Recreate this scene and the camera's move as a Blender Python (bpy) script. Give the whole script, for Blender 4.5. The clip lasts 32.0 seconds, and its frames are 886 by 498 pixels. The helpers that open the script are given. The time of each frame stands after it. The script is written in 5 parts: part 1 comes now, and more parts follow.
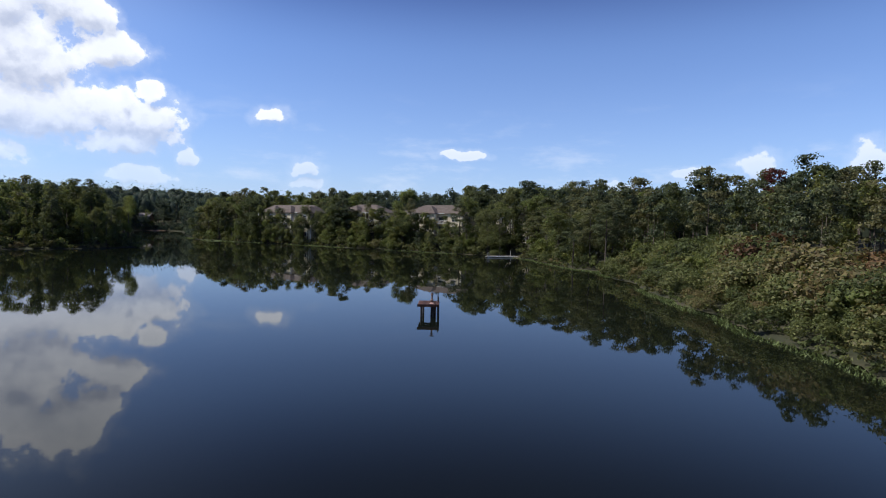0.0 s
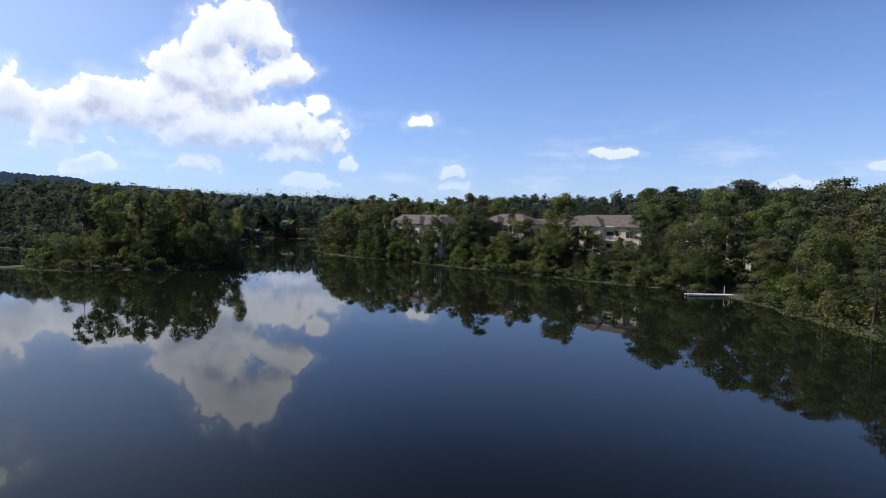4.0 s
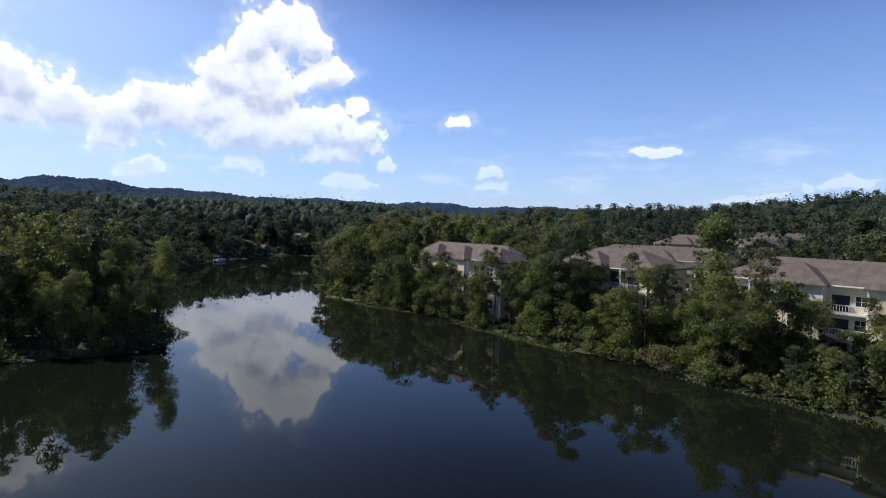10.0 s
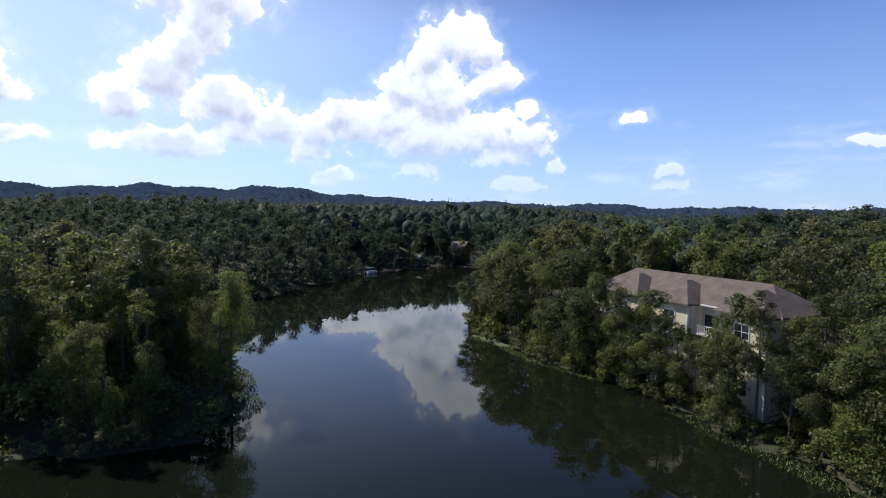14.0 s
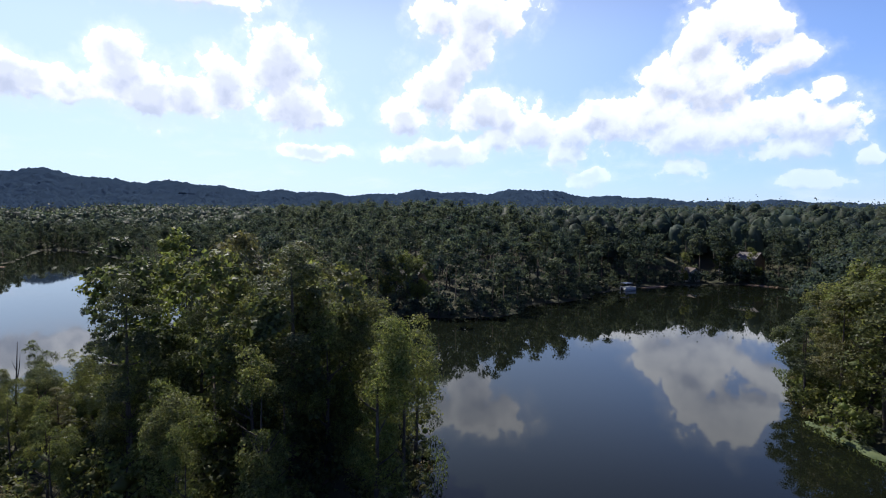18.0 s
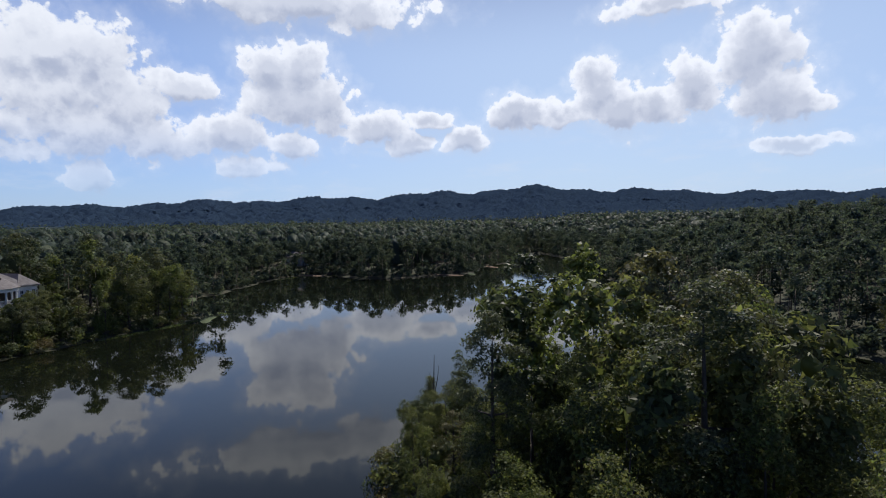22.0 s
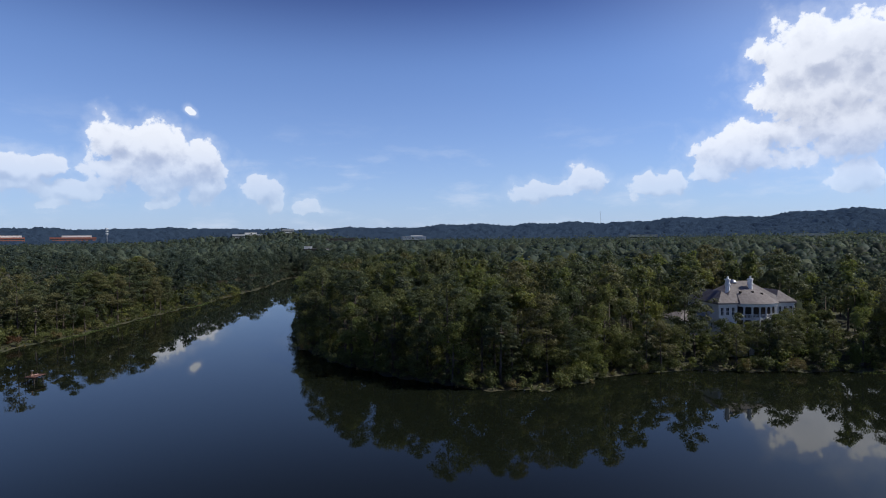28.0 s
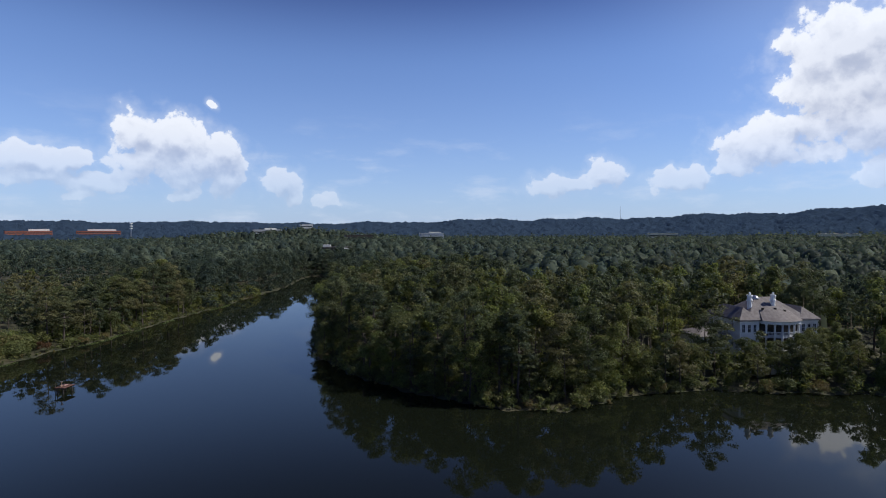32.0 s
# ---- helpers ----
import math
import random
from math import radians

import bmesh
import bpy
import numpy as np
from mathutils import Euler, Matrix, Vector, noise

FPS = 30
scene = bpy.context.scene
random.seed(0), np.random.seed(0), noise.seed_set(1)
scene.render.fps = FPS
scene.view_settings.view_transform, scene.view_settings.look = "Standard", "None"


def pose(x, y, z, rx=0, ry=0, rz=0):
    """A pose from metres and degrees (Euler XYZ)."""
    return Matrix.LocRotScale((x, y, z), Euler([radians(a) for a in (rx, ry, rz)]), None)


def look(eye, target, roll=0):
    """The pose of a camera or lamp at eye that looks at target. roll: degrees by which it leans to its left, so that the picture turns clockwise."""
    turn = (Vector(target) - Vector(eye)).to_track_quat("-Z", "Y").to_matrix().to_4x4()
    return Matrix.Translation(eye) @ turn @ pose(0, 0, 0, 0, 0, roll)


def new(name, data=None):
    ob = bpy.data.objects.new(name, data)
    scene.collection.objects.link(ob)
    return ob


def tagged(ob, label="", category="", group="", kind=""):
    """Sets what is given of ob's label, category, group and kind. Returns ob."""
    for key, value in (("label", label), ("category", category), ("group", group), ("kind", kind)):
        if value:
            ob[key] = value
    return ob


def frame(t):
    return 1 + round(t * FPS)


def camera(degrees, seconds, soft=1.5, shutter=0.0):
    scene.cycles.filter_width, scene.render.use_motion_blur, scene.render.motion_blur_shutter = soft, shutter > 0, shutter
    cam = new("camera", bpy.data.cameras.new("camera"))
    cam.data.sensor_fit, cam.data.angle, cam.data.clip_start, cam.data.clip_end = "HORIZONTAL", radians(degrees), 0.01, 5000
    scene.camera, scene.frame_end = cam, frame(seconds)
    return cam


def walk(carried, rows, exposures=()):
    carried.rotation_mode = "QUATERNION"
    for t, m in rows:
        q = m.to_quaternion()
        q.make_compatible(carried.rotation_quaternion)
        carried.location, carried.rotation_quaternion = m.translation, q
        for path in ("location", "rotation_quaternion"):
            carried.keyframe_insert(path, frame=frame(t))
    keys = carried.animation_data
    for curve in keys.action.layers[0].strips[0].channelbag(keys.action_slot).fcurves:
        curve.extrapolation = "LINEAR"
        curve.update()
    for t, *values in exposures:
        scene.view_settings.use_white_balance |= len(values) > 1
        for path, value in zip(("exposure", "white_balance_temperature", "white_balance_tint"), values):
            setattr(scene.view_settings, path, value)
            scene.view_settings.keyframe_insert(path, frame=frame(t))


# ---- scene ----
cam = camera(78.6, 32.0, soft=1.0)
PATH = [
    (0, pose(0.00, 0.00, 10.00, 87.01, -1.20, -15.80)),
    (0.5, pose(0.92, 5.09, 10.46, 87.00, -1.11, -15.85)),
    (1, pose(1.80, 10.03, 11.00, 86.99, -1.12, -15.90)),
    (1.5, pose(2.70, 14.98, 11.55, 87.00, -1.13, -15.93)),
    (2, pose(3.58, 19.97, 12.12, 87.02, -1.26, -15.97)),
    (2.5, pose(4.43, 24.98, 12.65, 86.93, -1.01, -12.01)),
    (3, pose(5.26, 30.16, 13.12, 86.87, -0.85, -5.66)),
    (3.5, pose(5.71, 35.83, 13.44, 86.86, -0.86, -1.18)),
    (5.5, pose(7.35, 58.96, 13.66, 86.81, -1.12, 0.03)),
    (6, pose(7.34, 64.55, 13.88, 86.80, -1.13, 0.56)),
    (6.5, pose(7.02, 70.08, 14.63, 86.78, -0.95, 1.00)),
    (7, pose(6.65, 75.45, 15.59, 86.74, -1.02, 1.51)),
    (7.5, pose(6.27, 80.74, 16.70, 86.74, -0.95, 2.39)),
    (8, pose(5.68, 85.83, 17.70, 86.77, -0.86, 2.90)),
    (8.5, pose(4.93, 90.74, 18.42, 86.80, -0.87, 3.46)),
    (9, pose(4.11, 95.60, 19.00, 86.83, -0.97, 3.45)),
    (9.5, pose(3.31, 100.48, 19.55, 86.82, -0.98, 3.44)),
    (10, pose(2.43, 105.50, 20.01, 86.83, -1.05, 3.37)),
    (10.5, pose(1.53, 110.45, 20.48, 86.87, -1.13, 3.31)),
    (11, pose(0.67, 115.52, 20.92, 86.86, -1.26, 3.26)),
    (11.5, pose(0.01, 120.58, 21.30, 86.88, -1.24, 3.53)),
    (12, pose(-0.75, 125.56, 21.53, 86.88, -1.26, 3.52)),
    (12.5, pose(-1.65, 130.44, 21.62, 86.91, -1.26, 3.62)),
    (13, pose(-2.38, 135.01, 21.75, 86.88, -1.24, 7.91)),
    (13.5, pose(-3.25, 139.21, 21.87, 86.80, -1.10, 14.13)),
    (14, pose(-4.03, 142.99, 21.95, 86.80, -0.63, 21.02)),
    (14.5, pose(-4.47, 146.21, 22.22, 86.85, -0.37, 29.43)),
    (15, pose(-5.04, 149.37, 22.40, 86.89, -0.11, 34.32)),
    (15.5, pose(-6.22, 152.50, 22.52, 86.82, -0.24, 36.26)),
    (17.5, pose(-16.16, 165.91, 22.75, 86.84, -0.23, 47.36)),
    (18, pose(-18.27, 168.18, 22.73, 86.84, -0.36, 47.48)),
    (18.5, pose(-19.66, 169.68, 22.77, 86.85, -0.39, 47.81)),
    (19, pose(-21.45, 171.58, 22.84, 86.92, -0.06, 52.85)),
    (19.5, pose(-23.56, 173.41, 22.96, 87.02, 0.20, 60.57)),
    (20, pose(-25.20, 174.74, 23.17, 86.97, 0.65, 66.78)),
    (20.5, pose(-27.23, 175.90, 23.30, 87.13, 0.69, 72.99)),
    (21, pose(-29.02, 176.84, 23.44, 87.27, 0.95, 78.97)),
    (21.5, pose(-30.23, 177.33, 23.43, 87.46, 0.70, 85.34)),
    (22, pose(-30.77, 177.42, 23.43, 87.54, 0.83, 93.90)),
    (22.5, pose(-31.08, 177.32, 23.51, 87.76, 1.02, 106.63)),
    (23, pose(-31.26, 177.23, 23.40, 88.08, 0.99, 119.15)),
    (23.5, pose(-31.62, 177.33, 23.35, 88.38, 1.20, 130.66)),
    (24, pose(-32.05, 177.06, 23.49, 88.64, 1.26, 141.23)),
    (24.5, pose(-32.38, 176.64, 23.60, 88.90, 1.14, 152.78)),
    (25, pose(-33.04, 176.54, 23.54, 89.04, 0.96, 159.90)),
    (25.5, pose(-33.39, 176.53, 23.67, 89.02, 0.90, 161.53)),
    (27.5, pose(-33.63, 176.42, 26.27, 88.81, 0.58, 163.93)),
    (28, pose(-33.60, 176.35, 27.22, 88.78, 0.50, 164.32)),
    (28.5, pose(-33.55, 176.37, 28.26, 88.72, 0.42, 164.62)),
    (29, pose(-33.56, 176.40, 29.28, 88.64, 0.44, 164.93)),
    (29.5, pose(-33.51, 176.47, 30.36, 88.52, 0.47, 165.17)),
    (30, pose(-33.46, 176.56, 31.20, 88.42, 0.44, 165.38)),
    (30.5, pose(-33.46, 176.62, 31.65, 88.33, 0.42, 165.61)),
    (31, pose(-33.44, 176.65, 31.88, 88.25, 0.33, 165.81)),
    (31.5, pose(-33.40, 176.66, 31.92, 88.19, 0.24, 165.98)),
    (32, pose(-33.39, 176.57, 31.93, 88.10, 0.12, 166.19)),
]
EXPOSURES = [(0, 0.2), (9, 0.25), (13, 0.3), (17.5, 0.4), (19, 0.45), (20, 0.55), (21, 0.42), (22, -0.1), (23, -0.33), (24.5, -0.08), (25.5, 0.0), (32, 0.0)]
walk(cam, PATH, EXPOSURES)

# ---------------------------------------------------------------- sky, sun
SUN_AZ, SUN_EL = 76.0, 47.0      # degrees left of +y, degrees up
SKY_REF = 70.0                   # clouds are placed in degrees left of this bearing and degrees up
TOWER = [(-50.3, 17.8, 2.7, 2.2), (-52.8, 17.3, 1.9, 1.8), (-47.4, 16.3, 2.1, 2.3), (-44.8, 13.2, 2.3, 2), (-47.9, 12.2, 3.7, 3.2), (-43.8, 10.3, 3, 2.6), (-39.9, 9.4, 2.4, 2.3), (-38, 10.2, 1.4, 1.5), (-36, 8.7, 2, 1.7), (-45.8, 8.3, 4.1, 2.1), (-50.1, 8.3, 3.3, 2.2), (-55.1, 8.6, 3.1, 2), (-57.9, 8.4, 2.3, 2), (-55.6, 10.3, 0.9, 1.1), (-57.6, 11.2, 1, 0.7), (-54.5, 14.2, 2.5, 1.2), (-60.3, 5.5, 0.7, 0.8), (-55.1, 6.3, 2.8, 1.1), (-31.6, 8.9, 2.4, 1.5), (-28.6, 10.8, 1.3, 2), (-28, 8.5, 1.8, 1.3)]
LOW_WISPS = [(-35.1, 6.4, 1.7, 1.1), (-46, 5.1, 1.8, 1), (-37.5, 4.2, 1.8, 0.8), (-56.8, 3.5, 2.3, 0.7), (-71.6, 5, 1.7, 0.8), (-71.5, 3.5, 1.8, 0.7), (-68, 9.8, 1.5, 0.7), (-87.7, 6.9, 1.9, 0.5), (-100.4, 3.4, 0.6, 0.5), (-103.1, 3.5, 1.5, 0.5), (-95.2, 2.2, 1.6, 0.4), (-97.7, 2.7, 0.9, 0.3)]
BACKLIT_BANK = [(16.8, 11.5, 2.2, 1.6), (14.3, 11.1, 2.6, 1.4), (11.5, 10.9, 2, 1), (7.9, 13.5, 2.2, 2.2), (5.5, 11.2, 2.5, 2.1), (2.4, 11.2, 2.6, 1.9), (-0.8, 12.7, 2.7, 2.4), (-5.9, 15.1, 3.1, 2.9), (-7, 11.4, 3.1, 2.5), (-9.8, 10.1, 1.6, 1), (21.1, 8.9, 1.5, 1.1)]
ANVIL = [(-21.6, 12.4, 3.5, 2.5), (-18.7, 10.5, 2.7, 1.4), (-23.3, 15.4, 1.7, 2.7), (-25.1, 17.9, 2.3, 2.6), (-27.3, 19.9, 4, 1.7), (-21.6, 19.8, 2.3, 1.8), (-26.9, 10.9, 3.4, 1.9), (-32, 9.1, 2.2, 1.7), (-22.2, 6.7, 4.7, 1.3), (-9.2, 6.7, 2.9, 0.7), (1.7, 20.3, 5.2, 1)]
HEAP = [(59.7, 14.9, 4, 2.7), (56.2, 15, 3.5, 2.7), (58.6, 12.2, 4.6, 2.8), (53.9, 11.1, 4.1, 2.8), (49.1, 13.3, 2.4, 1.1), (57.5, 8.8, 5.2, 2.6), (51.6, 8.5, 3.6, 1.7), (65.5, 7.6, 3.3, 2), (67.7, 5.9, 1.9, 1), (63.2, 9.3, 1.4, 1.1), (45.1, 9.3, 3.5, 2)]
DOME = [(38.6, 15.6, 2.9, 2.7), (41.5, 15.3, 2.6, 2.2), (39.2, 12.4, 4.6, 2.5), (35.8, 12.2, 2, 2.5), (39.2, 8.2, 2.3, 1), (43.3, 6, 2.4, 1.1), (56.7, 4.9, 1.8, 1.2), (30.8, 10, 3.2, 1.6), (27.2, 8.6, 2.3, 1), (25.2, 10.8, 2, 0.8), (21.3, 8.9, 2.1, 1.1)]
OVERHEAD_WEST = [(38.5, 21.6, 10.2, 1.7), (42, 20.3, 2.9, 0.8), (31.3, 20.4, 3.2, 1.2)]
WEST_PUFFS = [(85.1, 4.6, 2.1, 1.1), (82.5, 4.7, 1.2, 0.7), (79.5, 5.6, 1.6, 1.2), (72.9, 4.8, 2.5, 1), (70.8, 5, 0.8, 1.1)]
SOUTH_HEAP = [(122.4, 8.5, 2.2, 2.1), (125.4, 8.8, 1.6, 1.8), (121, 6.5, 3.9, 2.1), (117.9, 7.7, 1.5, 1.6), (125.2, 6.2, 2.3, 1.5), (118, 5, 1.5, 1.4), (112.6, 4.8, 1.6, 1.6), (111.6, 3.4, 1.1, 0.9), (121.5, 3.5, 1.5, 0.6), (133.1, 6.2, 2.9, 1.2), (130.4, 6.4, 1.2, 0.9), (133.2, 4.8, 2.7, 0.9), (128.8, 4.3, 1.9, 0.9), (130, 3.2, 1.6, 0.6), (118.9, 12.1, 0.6, 0.5), (107.9, 3.1, 1.3, 0.6)]
EAST_PUFFS = [(-115.9, 5.8, 1.6, 1), (-123.8, 5.4, 1.3, 1.4), (-109.8, 5.1, 1.2, 0.4)]
CLOUDS = TOWER + LOW_WISPS + BACKLIT_BANK + ANVIL + HEAP + DOME + OVERHEAD_WEST + WEST_PUFFS + SOUTH_HEAP + EAST_PUFFS


class Nodes:
    """Short hand for node trees."""

    def __init__(self, tree):
        self.tree, self.n, self.l = tree, tree.nodes, tree.links

    def add(self, kind, **props):
        node = self.n.new(kind)
        for key, value in props.items():
            setattr(node, key, value)
        return node

    def put(self, value, socket):
        if hasattr(value, "is_linked"):
            self.l.new(value, socket)
        else:
            socket.default_value = value

    def math(self, op, a, b=None, c=None, clamp=False):
        node = self.add("ShaderNodeMath", operation=op, use_clamp=clamp)
        for i, v in enumerate((a, b, c)):
            if v is not None:
                self.put(v, node.inputs[i])
        return node.outputs[0]

    def vmath(self, op, a, b=None, c=None):
        node = self.add("ShaderNodeVectorMath", operation=op)
        for i, v in enumerate((a, b, c)):
            if v is not None:
                self.put(v, node.inputs[i])
        return node.outputs["Value"] if op in ("LENGTH", "DOT_PRODUCT", "DISTANCE") else node.outputs["Vector"]

    def noise(self, vec, scale, detail=4.0, rough=0.55, colour=False):
        node = self.add("ShaderNodeTexNoise")
        self.put(vec, node.inputs["Vector"])
        node.inputs["Scale"].default_value, node.inputs["Detail"].default_value = scale, detail
        node.inputs["Roughness"].default_value = rough
        return node.outputs["Color" if colour else "Fac"]

    def smooth(self, v, lo, hi, a=0.0, b=1.0):
        node = self.add("ShaderNodeMapRange", interpolation_type="SMOOTHSTEP")
        for i, x in enumerate((v, lo, hi, a, b)):
            self.put(x, node.inputs[i])
        return node.outputs[0]

    def mix(self, fac, a, b, blend="MIX"):
        node = self.add("ShaderNodeMix", data_type="RGBA", blend_type=blend)
        self.put(fac, node.inputs[0])
        self.put(a, node.inputs[6])
        self.put(b, node.inputs[7])
        return node.outputs[2]


def cloud_field():
    """Node group: a place in the sky (degrees) to how deep it lies within the clouds (1 in the middle, 0 at the rim)."""
    tree = bpy.data.node_groups.new("cloud_field", "ShaderNodeTree")
    tree.interface.new_socket("Place", in_out="INPUT", socket_type="NodeSocketVector")
    tree.interface.new_socket("Depth", in_out="OUTPUT", socket_type="NodeSocketFloat")
    g = Nodes(tree)
    gin, gout = g.add("NodeGroupInput"), g.add("NodeGroupOutput")
    nearest = 9.0
    for a, e, ra, re in CLOUDS:
        ra, re = ra * 1.3, re * 1.32
        v = g.vmath("MULTIPLY_ADD", gin.outputs[0], (1 / ra, 1 / re, 0), (-a / ra, -e / re, 0))
        d = g.vmath("LENGTH", v)
        nearest = g.math("SMOOTH_MIN", nearest, d, 0.42)
    g.put(g.math("SUBTRACT", 1.0, nearest), gout.inputs[0])
    return tree


def make_sky():
    world = bpy.data.worlds.new("sky")
    scene.world = world
    world.use_nodes = True
    g = Nodes(world.node_tree)
    g.n.clear()
    sky = g.add("ShaderNodeTexSky", sky_type="NISHITA")
    sky.sun_disc, sky.sun_elevation, sky.sun_rotation = False, radians(SUN_EL), radians(-SUN_AZ)
    sky.altitude, sky.air_density, sky.dust_density, sky.ozone_density = 200, 1.0, 0.6, 1.6
    way = g.add("ShaderNodeTexCoord").outputs["Generated"]
    ref = radians(SKY_REF)
    ahead = g.vmath("DOT_PRODUCT", way, (-math.sin(ref), math.cos(ref), 0))
    left = g.vmath("DOT_PRODUCT", way, (-math.cos(ref), -math.sin(ref), 0))
    sep = g.add("ShaderNodeSeparateXYZ")
    g.put(way, sep.inputs[0])
    az = g.math("MULTIPLY", g.math("ARCTAN2", left, ahead), 180 / math.pi)
    el = g.math("MULTIPLY", g.math("ARCSINE", sep.outputs[2]), 180 / math.pi)
    place = g.add("ShaderNodeCombineXYZ")
    g.put(az, place.inputs[0])
    g.put(el, place.inputs[1])
    big = g.vmath("SUBTRACT", g.noise(way, 24.0, 2.0, 0.5, True), (0.5, 0.5, 0.5))
    warped = g.vmath("MULTIPLY_ADD", big, (2.6, 1.9, 0), place.outputs[0])
    field = cloud_field()

    def lumps(w, scale, randomness=1.0):
        node = g.add("ShaderNodeTexVoronoi", feature="SMOOTH_F1")
        g.put(w, node.inputs["Vector"])
        node.inputs["Scale"].default_value, node.inputs["Smoothness"].default_value = scale, 0.35
        node.inputs["Randomness"].default_value = randomness
        return g.math("SUBTRACT", 0.5, node.outputs["Distance"])

    def body(p, w):
        """Rounded heaps upon heaps."""
        node = g.add("ShaderNodeGroup")
        node.node_tree = field
        g.put(p, node.inputs[0])
        h = g.math("MULTIPLY_ADD", lumps(w, 21.0), 0.62, node.outputs[0])
        h = g.math("MULTIPLY_ADD", lumps(w, 52.0), 0.34, h)
        return g.math("MULTIPLY_ADD", lumps(w, 125.0), 0.12, h)

    bent = g.vmath("MULTIPLY_ADD", g.vmath("SUBTRACT", g.noise(way, 60.0, 4.0, 0.6, True), (0.5, 0.5, 0.5)), (0.022, 0.022, 0.022), way)
    here = body(warped, bent)
    wisp = g.math("SUBTRACT", g.noise(way, 70.0, 8.0, 0.66), 0.5)
    above = body(g.vmath("ADD", warped, (0.2, 1.1, 0)), g.vmath("ADD", bent, (0.0, 0.0, 0.019)))
    here = g.math("MULTIPLY_ADD", wisp, 0.45, here)
    under = g.smooth(g.math("SUBTRACT", here, above), -0.5, 0.1, 0.5, 0.2)
    cover = g.smooth(here, 0.0, under)
    cover = g.math("MAXIMUM", cover, g.smooth(here, -0.55, 0.35, 0.0, 0.3))
    lit = g.smooth(g.math("SUBTRACT", here, above), -0.55, 0.45)
    thin = g.smooth(here, 0.55, 0.0)
    lit = g.math("ADD", g.math("MULTIPLY", lit, 0.95), g.math("MULTIPLY", thin, 0.3), clamp=True)
    glow = g.smooth(g.vmath("DOT_PRODUCT", way, (-math.sin(radians(SUN_AZ)), math.cos(radians(SUN_AZ)), 0.0)), 0.3, 1.0)
    lit = g.math("MULTIPLY", lit, g.math("SUBTRACT", 1.0, g.math("MULTIPLY", g.math("MULTIPLY", g.smooth(here, 0.2, 0.9), glow), 0.72)))
    cloud = g.mix(lit, (5.4, 6.1, 8.0, 1), g.mix(glow, (10.2, 10.7, 11.8, 1), (11.4, 11.9, 13.2, 1)))
    # clear air: deep blue above, pale towards the horizon and towards the sun
    sun_way = (-math.sin(radians(SUN_AZ)) * math.cos(radians(SUN_EL)), math.cos(radians(SUN_AZ)) * math.cos(radians(SUN_EL)), math.sin(radians(SUN_EL)))
    near_sun = g.math("MULTIPLY", g.smooth(g.vmath("DOT_PRODUCT", way, sun_way), 0.4, 0.95), g.smooth(el, 42.0, 14.0, 0.15, 1.0))
    air = g.mix(1.0, sky.outputs[0], (0.78, 1.02, 1.54, 1), "MULTIPLY")
    air = g.mix(g.smooth(el, 16.0, 29.0), air, g.mix(1.0, air, (0.07, 0.14, 0.37, 1), "MULTIPLY"))
    low = g.math("POWER", 2.718, g.math("MULTIPLY", g.math("MAXIMUM", el, 0.0), -0.105))
    pale = g.math("ADD", g.math("MULTIPLY", low, 0.62), g.math("MULTIPLY", near_sun, 0.6), clamp=True)
    air = g.mix(pale, air, g.mix(near_sun, (5.7, 7.3, 10.6, 1), (7.4, 8.9, 10.4, 1)))
    veil = g.smooth(g.noise(g.vmath("MULTIPLY", way, (1.0, 1.0, 3.5)), 7.0, 6.0, 0.6), 0.5, 0.75)
    veil = g.math("MULTIPLY", veil, g.math("MULTIPLY", g.smooth(el, 14.0, 4.0), 0.38))
    air = g.mix(veil, air, (8.4, 9.2, 10.8, 1))
    cover = g.math("MULTIPLY", cover, g.smooth(el, 2.0, 11.0, 0.3, 1.0))
    colour = g.mix(cover, air, cloud)
    back = g.add("ShaderNodeBackground")
    g.put(colour, back.inputs[0])
    back.inputs[1].default_value = SKY_POWER
    out = g.add("ShaderNodeOutputWorld")
    g.l.new(back.outputs[0], out.inputs[0])
    lamp = bpy.data.lights.new("sun", "SUN")
    lamp.energy, lamp.angle, lamp.color = SUN_POWER, radians(0.55), (1.0, 0.95, 0.87)
    sun = new("sun", lamp)
    a, e = radians(SUN_AZ), radians(SUN_EL)
    sun.matrix_world = look((-math.sin(a) * math.cos(e) * 300, math.cos(a) * math.cos(e) * 300, math.sin(e) * 300), (0, 0, 0))


SKY_POWER, SUN_POWER = 0.085, 3.9
make_sky()


# ---------------------------------------------------------------- materials
def material(name):
    mat = bpy.data.materials.new(name)
    mat.use_nodes = True
    g = Nodes(mat.node_tree)
    return mat, g, g.n["Principled BSDF"]


